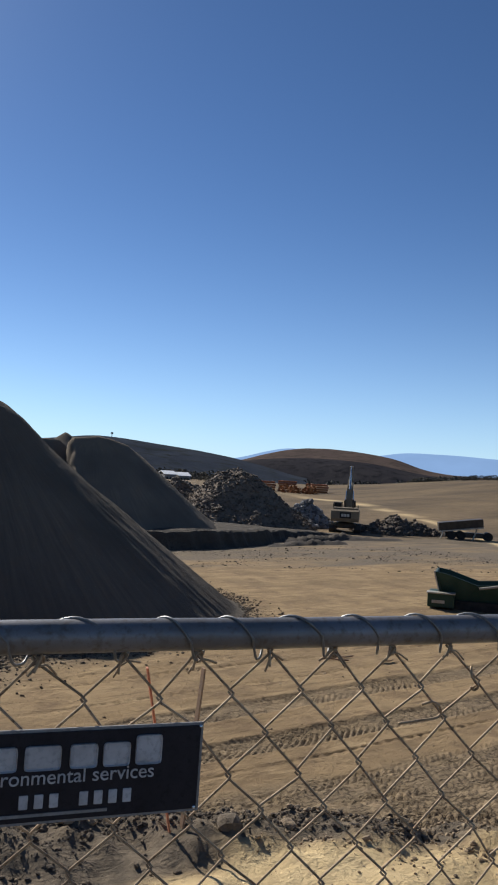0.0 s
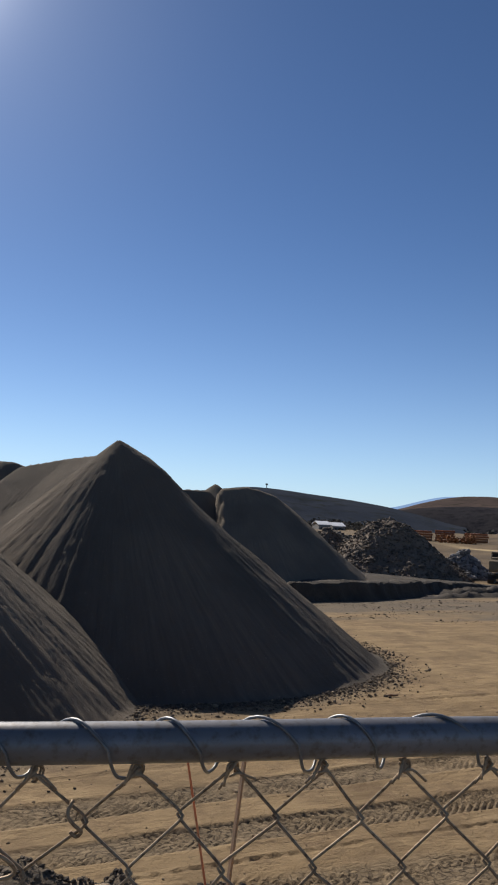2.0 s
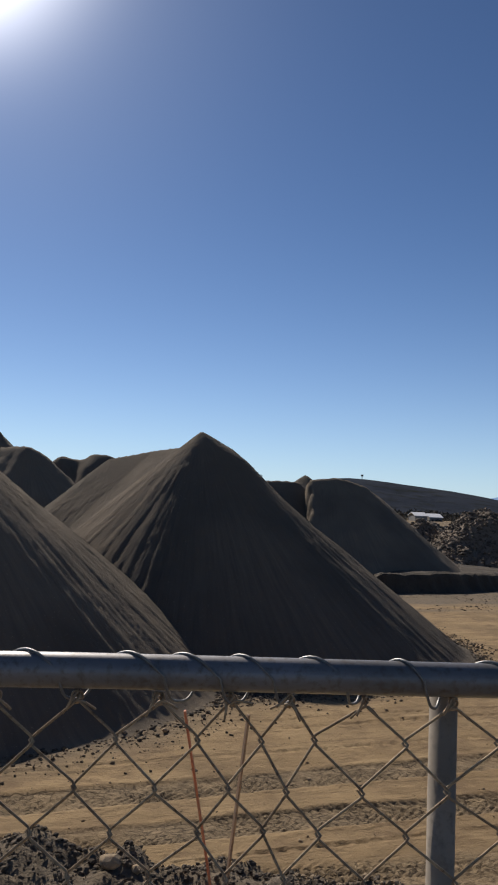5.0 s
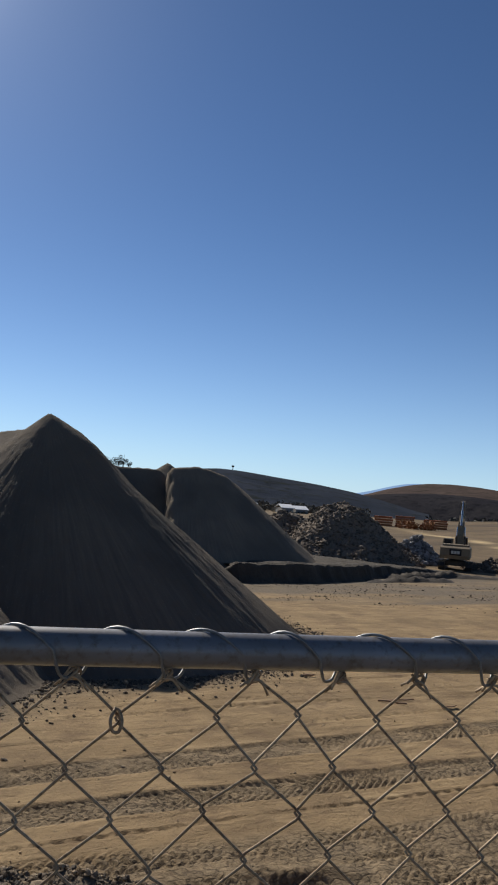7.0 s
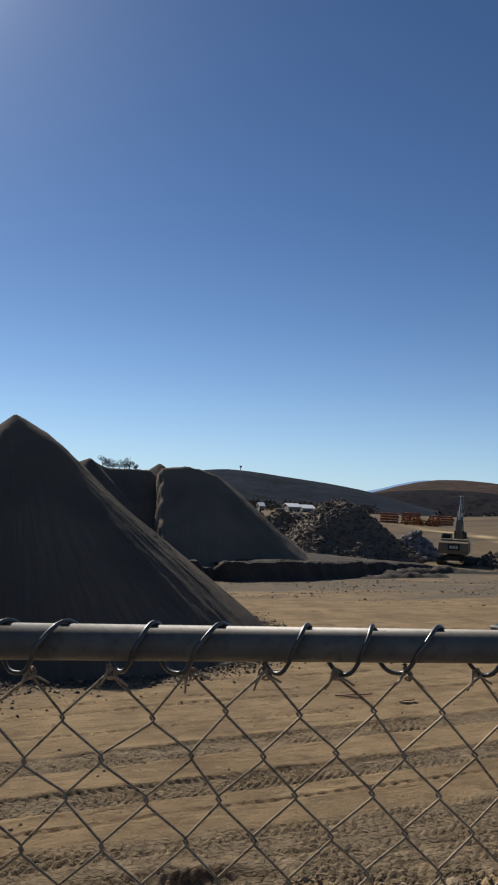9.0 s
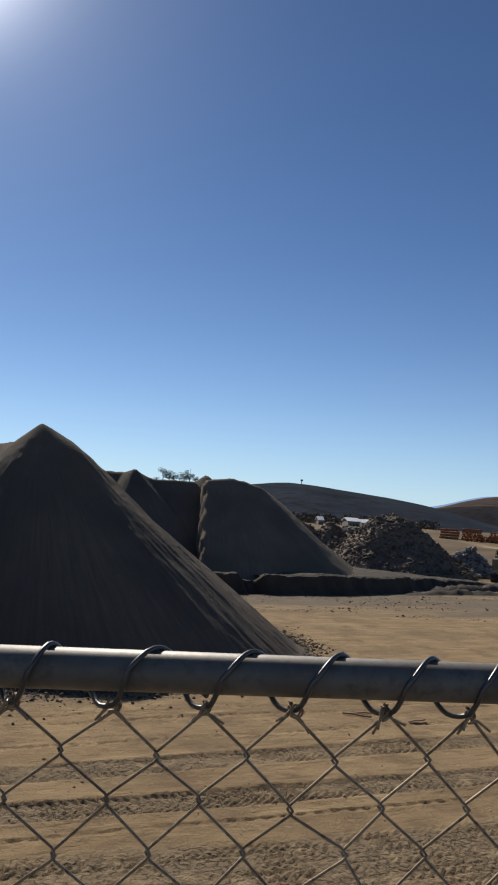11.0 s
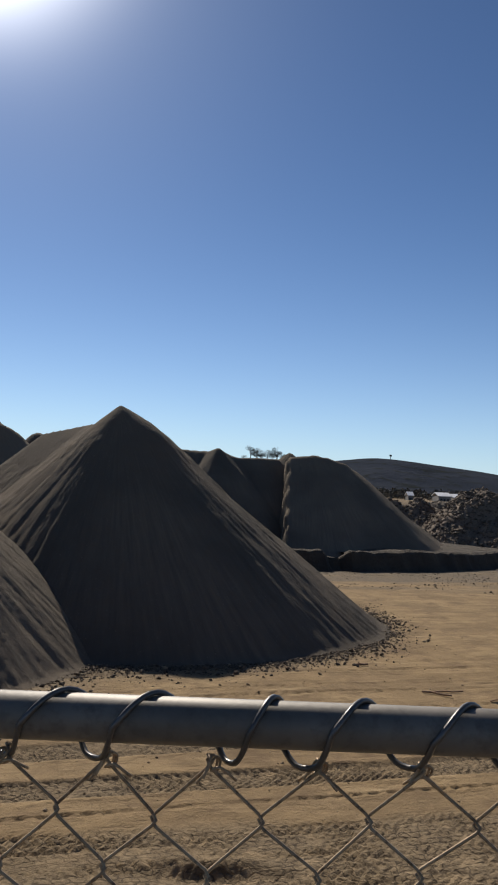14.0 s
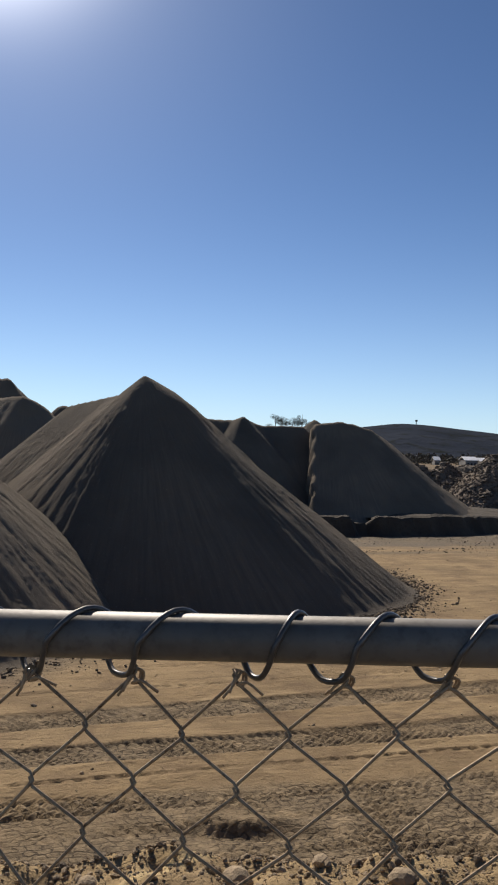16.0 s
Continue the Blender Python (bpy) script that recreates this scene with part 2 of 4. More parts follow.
WALL_GREY = speckled("grey_wall", (0.20, 0.19, 0.18), (0.26, 0.25, 0.23), 0.4, 4, 0.8, 0, 0.0)
HILL_BROWN = speckled("dry_grass_hill", (0.080, 0.062, 0.056), (0.112, 0.084, 0.070), 0.012, 0.10, 0.95, 0, 0.4, 2.0, (0.07, 0.065, 0.05))
# blue haze of the distance is mixed into this hill's scrub colour
HILL_GREY = speckled("hazed_scrub_hill", (0.048, 0.055, 0.070), (0.035, 0.042, 0.056), 0.02, 0.12, 0.95, 0, 0.4, 2.0, (0.05, 0.055, 0.045))
HILL_WOOD = speckled("wooded_foothill", (0.034, 0.033, 0.038), (0.050, 0.046, 0.046), 0.03, 0.15, 0.95, 0, 0.4, 2.0)
for far_hill in (HILL_BROWN, HILL_GREY, HILL_WOOD):
    far_hill.node_tree.nodes["Principled BSDF"].inputs["Specular IOR Level"].default_value = 0.0
FAR_BLUE = distance_material("far_mountain_haze_glow", (0.25, 0.385, 0.62), 1.0)
BARK = speckled("bark", (0.07, 0.055, 0.04), (0.11, 0.085, 0.06), 3, 20, 0.9, 0, 0.4, 0.02)
# the next two leaf colours are paled, with distant haze put into them
LEAF = rock_material("hazed_tree_leaves", (0.12, 0.135, 0.12), (0.19, 0.20, 0.17), 2)
SCRUB = rock_material("hazed_scrub_leaves", (0.065, 0.064, 0.055), (0.115, 0.105, 0.082), 1)
AUTUMN = rock_material("autumn_leaves", (0.22, 0.085, 0.035), (0.33, 0.15, 0.055), 1)


# ---- building helpers ----
def part(name, bm, mat, parent=None, label="", smooth=False):
    me = bpy.data.meshes.new(name)
    bm.to_mesh(me)
    bm.free()
    if smooth:
        me.polygons.foreach_set("use_smooth", [True] * len(me.polygons))
    me.materials.append(mat)
    ob = new(name, me)
    if parent:
        ob.parent = parent
    if label:
        ob["label"] = label
    return ob


def raw(name, verts, faces, mat, smooth=False):
    me = bpy.data.meshes.new(name)
    me.from_pydata(verts, [], faces)
    if smooth:
        me.polygons.foreach_set("use_smooth", [True] * len(me.polygons))
    me.materials.append(mat)
    return new(name, me)


def thing(name, m, label, category, group="", kind=""):
    ob = new(name)
    ob.matrix_basis = m
    return tagged(ob, label, category, group, kind)


def box(bm, size, m=None, bevel=0.0):
    made = bmesh.ops.create_cube(bm, size=1, matrix=(m or Matrix()) @ Matrix.Diagonal((*size, 1)))["verts"]
    if bevel:
        edges = list({e for v in made for e in v.link_edges})
        bmesh.ops.bevel(bm, geom=edges, offset=bevel, segments=2, affect="EDGES", profile=0.6)


def prism(bm, outline, width, m=None):
    """An outline in (y, z) pushed out along x to a width."""
    m = m or Matrix()
    a = [bm.verts.new(m @ Vector((-width / 2, y, z))) for y, z in outline]
    b = [bm.verts.new(m @ Vector((width / 2, y, z))) for y, z in outline]
    bm.faces.new(a[::-1]), bm.faces.new(b)
    n = len(outline)
    for i in range(n):
        bm.faces.new((a[i], a[(i + 1) % n], b[(i + 1) % n], b[i]))
    bmesh.ops.recalc_face_normals(bm, faces=bm.faces[:])


def rod(bm, p, q, r0, r1=None, n=12, cap=True):
    p, q = Vector(p), Vector(q)
    m = Matrix.Translation((p + q) / 2) @ (q - p).to_track_quat("Z", "Y").to_matrix().to_4x4()
    bmesh.ops.create_cone(bm, cap_ends=cap, segments=n, radius1=r0, radius2=r0 if r1 is None else r1, depth=(q - p).length, matrix=m)


def tube(bm, points, r, n=6, closed_ends=True):
    """A wire of round section along points."""
    pts = [Vector(p) for p in points]
    rings = []
    side = Vector((0, 1, 0.01))
    for i, p in enumerate(pts):
        d = (pts[min(i + 1, len(pts) - 1)] - pts[max(i - 1, 0)]).normalized()
        side = (side - d * side.dot(d)).normalized()
        up = d.cross(side)
        rings.append([bm.verts.new(p + (side * math.cos(2 * math.pi * k / n) + up * math.sin(2 * math.pi * k / n)) * r) for k in range(n)])
    for a, b in zip(rings, rings[1:]):
        for k in range(n):
            bm.faces.new((a[k], a[(k + 1) % n], b[(k + 1) % n], b[k]))
    if closed_ends:
        bm.faces.new(rings[0][::-1]), bm.faces.new(rings[-1])


def pipe(bm, p, q, r, wall, n=20):
    """A hollow tube with open ends from p to q."""
    p, q = Vector(p), Vector(q)
    m = (q - p).to_track_quat("Z", "Y").to_matrix()
    loops = []
    for at, rad in ((p, r), (q, r), (q, r - wall), (p, r - wall)):
        loops.append([bm.verts.new(at + m @ Vector((rad * math.cos(2 * math.pi * k / n), rad * math.sin(2 * math.pi * k / n), 0))) for k in range(n)])
    for i in range(4):
        a, b = loops[i], loops[(i + 1) % 4]
        for k in range(n):
            bm.faces.new((a[k], a[(k + 1) % n], b[(k + 1) % n], b[k]))


# ---- smooth random fields ----
def lattice(ix, iy, seed):
    h = (ix.astype(np.int64) * 374761393 + iy.astype(np.int64) * 668265263 + seed * 982451653) & 0x7FFFFFFF
    h = ((h ^ (h >> 13)) * 1274126177) & 0x7FFFFFFF
    return ((h ^ (h >> 16)) & 0xFFFF) / 65535.0


def field(x, y, seed=0):
    ix, iy = np.floor(x), np.floor(y)
    fx, fy = x - ix, y - iy
    fx, fy = fx * fx * (3 - 2 * fx), fy * fy * (3 - 2 * fy)
    a, b = lattice(ix, iy, seed), lattice(ix + 1, iy, seed)
    c, d = lattice(ix, iy + 1, seed), lattice(ix + 1, iy + 1, seed)
    return (a + (b - a) * fx) * (1 - fy) + (c + (d - c) * fx) * fy - 0.5


def rough_field(x, y, octaves=4, seed=0, gain=0.5):
    return sum(field(x * 2 ** k, y * 2 ** k, seed + k) * gain ** k for k in range(octaves))


def step(v, a, b):
    t = np.clip((v - a) / (b - a), 0, 1)
    return t * t * (3 - 2 * t)


# ---- ground: one sheet, from the road shoulder over the pit floor to the far fields ----
SHOULDER = 3.4


def crest(x):
    """Height of the loose edge of the shoulder."""
    return np.interp(x, [-3, 0.3, 1.2, 1.7, 2.6, 3.5, 4.4, 5.2, 6.6, 9], [3.2, 3.2, 3.12, 3.08, 2.97, 2.84, 2.66, 2.76, 2.74, 2.7])


def floor_height(x, y):
    """The pit floor and fields, without fine relief."""
    r, az = np.hypot(x, y), np.degrees(np.arctan2(x, np.maximum(y, 1e-3)))
    z = -0.9 * step(y, 34, 76)
    rise = step(r, 92, 300) * (2.0 + 5.8 * step(az, 25, 40))
    z = z + rise - 9.0 * step(r, 330, 520)
    return z


# wheel ruts: where they cross x = 5, their slant, half width, depth, spacing of the lug prints
RUTS = ((16.1, 0.29, 0.46, 0.060, 0.19), (14.12, 0.27, 0.42, 0.060, 0.17), (13.05, 0.26, 0.07, 0.03, 0.3), (17.9, 0.28, 0.10, 0.03, 0.28), (19.6, 0.25, 0.09, 0.04, 0.3), (20.3, 0.25, 0.08, 0.03, 0.3), (21.9, 0.24, 0.12, 0.04, 0.3), (23.0, 0.22, 0.08, 0.03, 0.3))


def ground_height(x, y):
    z = floor_height(x, y)
    z = z + 0.05 * rough_field(x * 0.25, y * 0.5, 3, 3) * step(y, 10, 14)
    z = z + 0.5 * rough_field(x * 0.06, y * 0.06, 3, 8) * step(y, 60, 120)
    # wheel ruts with rows of lug prints, running almost along the fence
    for y0, tilt, half, deep, lug in RUTS:
        d = y - (y0 + tilt * (x - 5) + 0.20 * field(x * 0.10, x * 0 + y0, 5))
        inside = 1 - step(np.abs(d), half * 0.8, half * 1.15)
        ridge = np.exp(-((np.abs(d) - half * 1.25) / 0.10) ** 2)
        wave = np.abs(((x + np.abs(d) * 0.9 + 0.10 * field(x * 1.5, y * 1.5, 14)) / lug) % 1 - 0.5) * 2
        worn = np.clip(0.6 + 1.6 * rough_field(x * 0.4, y * 0.9, 2, 15), 0, 1)
        z = z - inside * deep * (0.45 + 0.85 * worn * step(wave, 0.35, 0.65) + 0.5 * rough_field(x * 4, y * 5, 2, 16)) + ridge * deep * 0.35 * (0.6 + field(x * 3, y * 3, 12))
    # a field of tyre prints nearer the fence: rows of slanted lugs
    v = (y - 0.27 * x + 0.18 * field(x * 0.4, y * 0.4, 23)) / 0.25
    row = np.floor(v)
    far_edge = 12.35 + 0.22 * (x - 5) + 0.5 * rough_field(x * 0.5, y * 0.3, 2, 22)
    tread = step(y, 9.8, 10.3) * (1 - step(y, far_edge - 0.25, far_edge + 0.25)) * step(lattice(row, row * 0, 25) + 0.9 * rough_field(x * 0.35, y * 0.5, 2, 21), 0.05, 0.30)
    way_on = np.where(row % 2 > 0.5, 1.0, -1.0)
    w = np.abs(((x + way_on * (v - row) * 0.20 + 0.06 * field(x * 1.9, y * 1.9, 24)) / 0.175) % 1 - 0.5) * 2
    lugs = step(w, 0.30, 0.52) * (1 - step(np.abs(v - row - 0.5) * 2, 0.72, 0.92))
    pit = np.exp(-(((x - 5.7) / 0.85) ** 2 + ((y - 10.93) / 0.15) ** 2))
    z = z - 0.09 * pit + 0.10 * np.exp(-(((x - 5.7) / 0.9) ** 2 + ((y - 11.21) / 0.2) ** 2))
    z = z + tread * 0.048 * (lugs - 0.5) * np.clip(0.85 + 1.3 * rough_field(x * 0.8, y * 0.8, 2, 27), 0.15, 1.3)
    z = z + (0.014 + 0.022 * tread) * rough_field(x * 3.1, y * 3.1, 3, 31) * step(y, 9, 11) * (1 - step(y, 24, 34))
    # road shoulder, its loose edge and the slope below it
    edge = crest(x) + 0.10 * rough_field(x * 1.3, y * 1.3, 4, 41, 0.6)
    top = SHOULDER + (edge - 0.04 - SHOULDER) * step(y, 1.2, 3.6) + 0.04 * step(y, 3.9, 4.4)
    top = top + (0.10 * rough_field(x * 4, y * 4, 4, 51, 0.65)) * step(y, 1.0, 3.0) * (0.3 + 0.7 * step(y, 3.9, 4.3))
    slope = np.maximum(top - np.maximum(y - 4.75, 0) * 0.62 - 0.25 * step(y, 4.6, 4.9), -2)
    bank = 1 - step(y, 8.6, 10.0)
    return np.where(y < 4.6, top, np.maximum(slope * bank + z * (1 - bank), z - 0.02 * (y > 9)))


def spaced(stops):
    out = []
    for a, b, d in stops:
        n = max(1, int(round((b - a) / d)))
        out += [a + (b - a) * i / n for i in range(n)]
    return np.array(out + [stops[-1][1]])


gx = spaced(((-4500, -900, 600), (-900, -150, 125), (-150, -30, 10), (-30, -5, 0.8), (-5, -1, 0.08), (-1, 12.5, 0.032), (12.5, 15, 0.08), (15, 30, 0.25), (30, 70, 0.5), (70, 250, 3), (250, 900, 50), (900, 4500, 600)))
gy = spaced(((-400, -20, 60), (-20, 0.6, 2), (0.6, 5.2, 0.06), (5.2, 10, 0.3), (10, 15, 0.032), (15, 18, 0.055), (18, 24, 0.09), (24, 34, 0.14), (34, 90, 0.4), (90, 340, 3), (340, 1000, 40), (1000, 4600, 400)))
X, Y = np.meshgrid(gx, gy)
Z = ground_height(X, Y)
nx, ny = len(gx), len(gy)
me = bpy.data.meshes.new("ground")
idx = np.arange(nx * ny).reshape(ny, nx)
quads = np.stack([idx[:-1, :-1], idx[:-1, 1:], idx[1:, 1:], idx[1:, :-1]], -1).reshape(-1, 4)
me.vertices.add(nx * ny)
me.vertices.foreach_set("co", np.stack([X, Y, Z], -1).astype(np.float32).ravel())
me.loops.add(quads.size)
me.loops.foreach_set("vertex_index", quads.astype(np.int32).ravel())
me.polygons.add(len(quads))
me.polygons.foreach_set("loop_start", np.arange(0, quads.size, 4, dtype=np.int32))
me.polygons.foreach_set("use_smooth", np.ones(len(quads), dtype=bool))
me.update(calc_edges=True)
R, AZ = np.hypot(X, Y), np.degrees(np.arctan2(X, np.maximum(Y, 1e-3)))
patch = rough_field(X * 0.5, Y * 0.5, 4, 61)
YELLOW_FROM = 0.85 + 0.75 * step(Y, 3.6, 4.2)
soil = (1 - step(Y, 4.7, 5.2)) * np.maximum(1 - step(X + patch * 0.9, YELLOW_FROM, YELLOW_FROM + 0.4), step(Y + patch * 0.5, 4.1, 4.35) * (1 - step(X + patch, 3.4, 4.4)))
for y0, tilt, half, deep, lug in RUTS[:2]:
    d = np.abs(Y - (y0 + tilt * (X - 5) + 0.20 * field(X * 0.10, X * 0 + y0, 5)))
    soil = np.maximum(soil, (1 - step(d, half * 0.8, half * 1.2)) * (1.0 + 0.7 * patch))
track = np.exp(-((R - (190 - 8.0 * (AZ - 25.9))) / 2.6) ** 2) * step(AZ, 22, 24)
soil = np.maximum(soil, step(R, 75, 90) * (1 - step(AZ, 20, 23)) * (1 - step(R, 290, 330)))
soil = np.maximum(soil, step(Y, 9.6, 10.2) * (1 - step(Y - 0.22 * (X - 5) + 0.5 * patch, 12.0, 12.5)) * (1.05 + 0.9 * patch))
streaks = rough_field(X * 0.09, Y * 0.7 - X * 0.25, 3, 93)
gravel = step(Y + 5 * streaks, 41, 49) * (1 - step(Y, 72, 82)) * (1.0 + 1.1 * streaks + 0.6 * patch) * (1 - step(X, 55, 75))
gravel = np.maximum(gravel, (1 - step(np.hypot(X - 2, Y - 31.4), 9.3, 11.2)) * 0.8)
gravel = np.maximum(gravel, (1 - step(np.hypot(X + 7, Y - 25), 9.6, 11.6)) * 0.8)
behind = 1 - step(Y + patch * 1.5, 1.2, 2.4)
yellow_free = 1 - soil
on_shoulder = 1 - step(Y, 4.9, 5.6)
gravel = np.maximum(gravel, soil * on_shoulder * (1 - behind))
soil = soil * (1 - on_shoulder)
gravel = np.maximum(gravel, behind * 0.9)
grass = step(R + 20 * patch, 80, 100) * step(AZ, 20, 23) * (0.8 + 0.5 * rough_field(X * 0.04, Y * 0.09, 3, 88))
yellow = 0.9 * track + (1 - step(Y, 4.5, 5.0)) * step(X + patch * 0.9, YELLOW_FROM, YELLOW_FROM + 0.4) * yellow_free * (1 - behind) * (1 - 0.85 * step(X, 3.4, 4.6))
for key, values in (("soil", soil), ("gravel", gravel), ("grass", grass), ("yellow", yellow)):
    layer = me.attributes.new(key, "FLOAT", "POINT")
    layer.data.foreach_set("value", np.clip(values, 0, 1).astype(np.float32).ravel())
lanes = np.stack([X * 0.20, Y - 0.27 * X + 0.35 * rough_field(X * 0.2, Y * 0.2, 2, 77), X * 0], -1)
me.attributes.new("lane", "FLOAT_VECTOR", "POINT").data.foreach_set("vector", lanes.astype(np.float32).ravel())
me.materials.append(GROUND)
ground = tagged(new("ground", me), "tan dry dirt of a quarry floor with tyre tracks", "ground", kind="structure")


# ---- piles of crushed rock ----
def pile(name, ridge, slope, spacing, mat, label, seed=0, streak=0.12, floor=None, toe=0.7, lean=0.0, lumps=0.03, scoop=None, cut=None):
    pts = []
    for a, b in zip(ridge, ridge[1:] or ridge):
        n = max(1, int((Vector(b) - Vector(a)).length / 0.12))
        pts += [tuple(Vector(a).lerp(Vector(b), i / n)) for i in range(n)]
    pts.append(ridge[-1])
    reach = max(p[2] for p in pts) / slope + 2.5
    x0, x1 = min(p[0] for p in pts) - reach, max(p[0] for p in pts) + reach
    y0, y1 = min(p[1] for p in pts) - reach, max(p[1] for p in pts) + reach
    xs, ys = np.arange(x0, x1, spacing), np.arange(y0, y1, spacing)
    px, py = np.meshgrid(xs, ys)
    best = np.full(px.shape, -99.0)
    ang, dist = np.zeros(px.shape), np.zeros(px.shape)
    for i, (cx, cy, cz) in enumerate(pts):
        d = np.hypot(px - cx, py - cy)
        right = np.maximum((px - cx) / np.maximum(d, 0.01), 0)      # the flank on +x lies flatter, under a rounded shoulder
        h = cz - slope * (1 - lean * right) * (np.sqrt(d * d + 0.004) - 0.06) + lean * right * 2.4 * np.exp(-((d - 1.5) / 1.1) ** 2)
        win = h > best
        best = np.where(win, h, best)
        ang = np.where(win, np.arctan2(py - cy, px - cx) + i * 0.035, ang)
        dist = np.where(win, d, dist)
    best = best + 0.25 * rough_field(px * 0.16, py * 0.16, 2, seed + 5)
    wob = ang + 0.03 * rough_field(px * 0.3, py * 0.3, 3, seed + 3)
    runs = 0.30 * rough_field(wob * 7, dist * 0.15, 2, seed, 0.5) + 0.75 * rough_field(wob * 52, dist * 0.55, 3, seed + 9, 0.65)
    best = best + streak * runs * np.clip(dist / 1.5, 0.1, 1.6) + lumps * rough_field(px * 1.7, py * 1.7, 3, seed + 17) + 5 * lumps * rough_field(px * 0.45, py * 0.45, 2, seed + 19) * (lumps > 0.05)
    if cut:                         # dug away to a steep face on the -x side
        best = np.minimum(best, (px - cut[0] + 0.35 * rough_field(px * 0.2, py * 0.5, 3, seed + 23) + 0.10 * np.sin(best * 5.0)) * cut[1])
    if scoop:                       # a loader has cut the foot away here, leaving it steeper
        sx0, sy0, half, cut = scoop
        best = best - cut * np.exp(-((px - sx0) / half) ** 4) * step(sy0 - py, -1.6, 0.4)
    base = floor_height(px, py) if floor is None else np.full(px.shape, floor)
    over = best - base
    over = np.where(over < toe, toe * np.exp(np.minimum(over - toe, 0) / toe), over)
    keep = over > 0.05
    z = base + over - 0.06
    quads_ok = keep[:-1, :-1] | keep[1:, :-1] | keep[:-1, 1:] | keep[1:, 1:]
    ids = np.arange(px.size).reshape(px.shape)
    q = np.stack([ids[:-1, :-1], ids[:-1, 1:], ids[1:, 1:], ids[1:, :-1]], -1)[quads_ok]
    used, inv = np.unique(q.ravel(), return_inverse=True)
    q = inv.reshape(-1, 4)
    co = np.stack([px.ravel()[used], py.ravel()[used], z.ravel()[used]], -1)
    m = bpy.data.meshes.new(name)
    m.vertices.add(len(co))
    m.vertices.foreach_set("co", co.astype(np.float32).ravel())
    m.loops.add(q.size)
    m.loops.foreach_set("vertex_index", q.astype(np.int32).ravel())
    m.polygons.add(len(q))
    m.polygons.foreach_set("loop_start", np.arange(0, q.size, 4, dtype=np.int32))
    m.polygons.foreach_set("use_smooth", np.ones(len(q), dtype=bool))
    m.update(calc_edges=True)
    fall = np.stack([ang.ravel()[used] * 22, dist.ravel()[used] * 0.22, np.zeros(len(used))], -1)
    m.attributes.new("fall", "FLOAT_VECTOR", "POINT").data.foreach_set("vector", fall.astype(np.float32).ravel())
    m.materials.append(mat)
    return tagged(new(name, m), label, "stockpile", "stockpiles of crushed rock")


MAIN_PILE = pile("stockpile", [(3.9, 32.9, 5.9), (2.9, 32.2, 6.8), (2.04, 31.3, 7.47), (1.5, 33.6, 7.05), (0.2, 35.6, 6.95), (-1.7, 36.6, 6.55)], 0.855, 0.08, PILE,
     "tall pointed pile of dark crushed rock with streaked flanks", 1, 0.050, None, 0.22, 0.117, 0.03, (4.2, 23.2, 3.2, 0.16))
LEFT_PILE = pile("stockpile", [(-6.5, 25.0, 7.75), (-8.5, 26.5, 7.6)], 0.82, 0.08, PILE_BROWN, "steep brown-grey pile of crushed rock, streaked by runnels", 11, 0.042, None, 0.22)
# grazing sun on this face is put into its paler, browner rock colour
pile("stockpile", [(10.9, 63.4, 6.8), (11.6, 63.5, 7.0), (13.2, 63.6, 7.25), (14.5, 63.9, 7.05), (15.8, 64.6, 6.7), (17.5, 65.6, 5.7)], 0.86, 0.2, PILE_BROWN, "dark crushed rock pile with a lit crest and a dug-away side", 21, 0.045, 0.3, 0.3, 0.0, 0.04, None, (10.5, 9.0))
pile("stockpile", [(12.1, 70.5, 7.6), (12.9, 70.3, 6.9), (15.6, 68.5, 6.7), (17.9, 69.5, 5.4), (20.0, 71.0, 3.8)], 0.72, 0.25, PILE_BROWN, "long low brown crushed rock pile with a small peak", 23, 0.06, 0.3, 0.3)
pile("stockpile", [(-1.5, 65.0, 7.1), (3.5, 64.5, 7.15), (5.3, 64.0, 7.1), (6.04, 63.4, 7.4), (6.6, 63.8, 7.05), (7.55, 64.5, 6.7), (10.7, 65.3, 6.7)], 0.97, 0.2, PILE, "long dark ridge of crushed rock with a small peak", 31, 0.05, 0.3, 0.3)
pile("stockpile", [(-20.0, 77.0, 10.4), (-17.0, 76.0, 10.75), (-14.6, 75.0, 10.55), (-13.4, 74.0, 9.4)], 0.92, 0.3, PILE_BROWN, "high grey-brown crushed rock pile far back", 41, 0.07, None, 0.7, 0.0, 0.12)
pile("stockpile", [(-13.0, 57.5, 7.7), (-10.4, 56.5, 7.9), (-8.4, 55.5, 8.0), (-7.3, 56.0, 7.5)], 0.90, 0.25, PILE_BROWN, "rounded grey-brown crushed rock pile with a lumpy crest", 51, 0.07, None, 0.7, 0.0, 0.12)
pile("stockpile", [(-6.9, 60.0, 7.75), (-5.6, 60.4, 7.6), (-4.3, 60.0, 8.0), (-2.6, 60.0, 7.8)], 0.90, 0.25, PILE, "low dark crushed rock pile with two humps", 61, 0.07, None, 0.7, 0.0, 0.10)


# ---- loose stones ----
ICO_T = (1 + 5 ** 0.5) / 2
ICO_V = np.array([(-1, ICO_T, 0), (1, ICO_T, 0), (-1, -ICO_T, 0), (1, -ICO_T, 0), (0, -1, ICO_T), (0, 1, ICO_T),
                  (0, -1, -ICO_T), (0, 1, -ICO_T), (ICO_T, 0, -1), (ICO_T, 0, 1), (-ICO_T, 0, -1), (-ICO_T, 0, 1)]) / 1.9
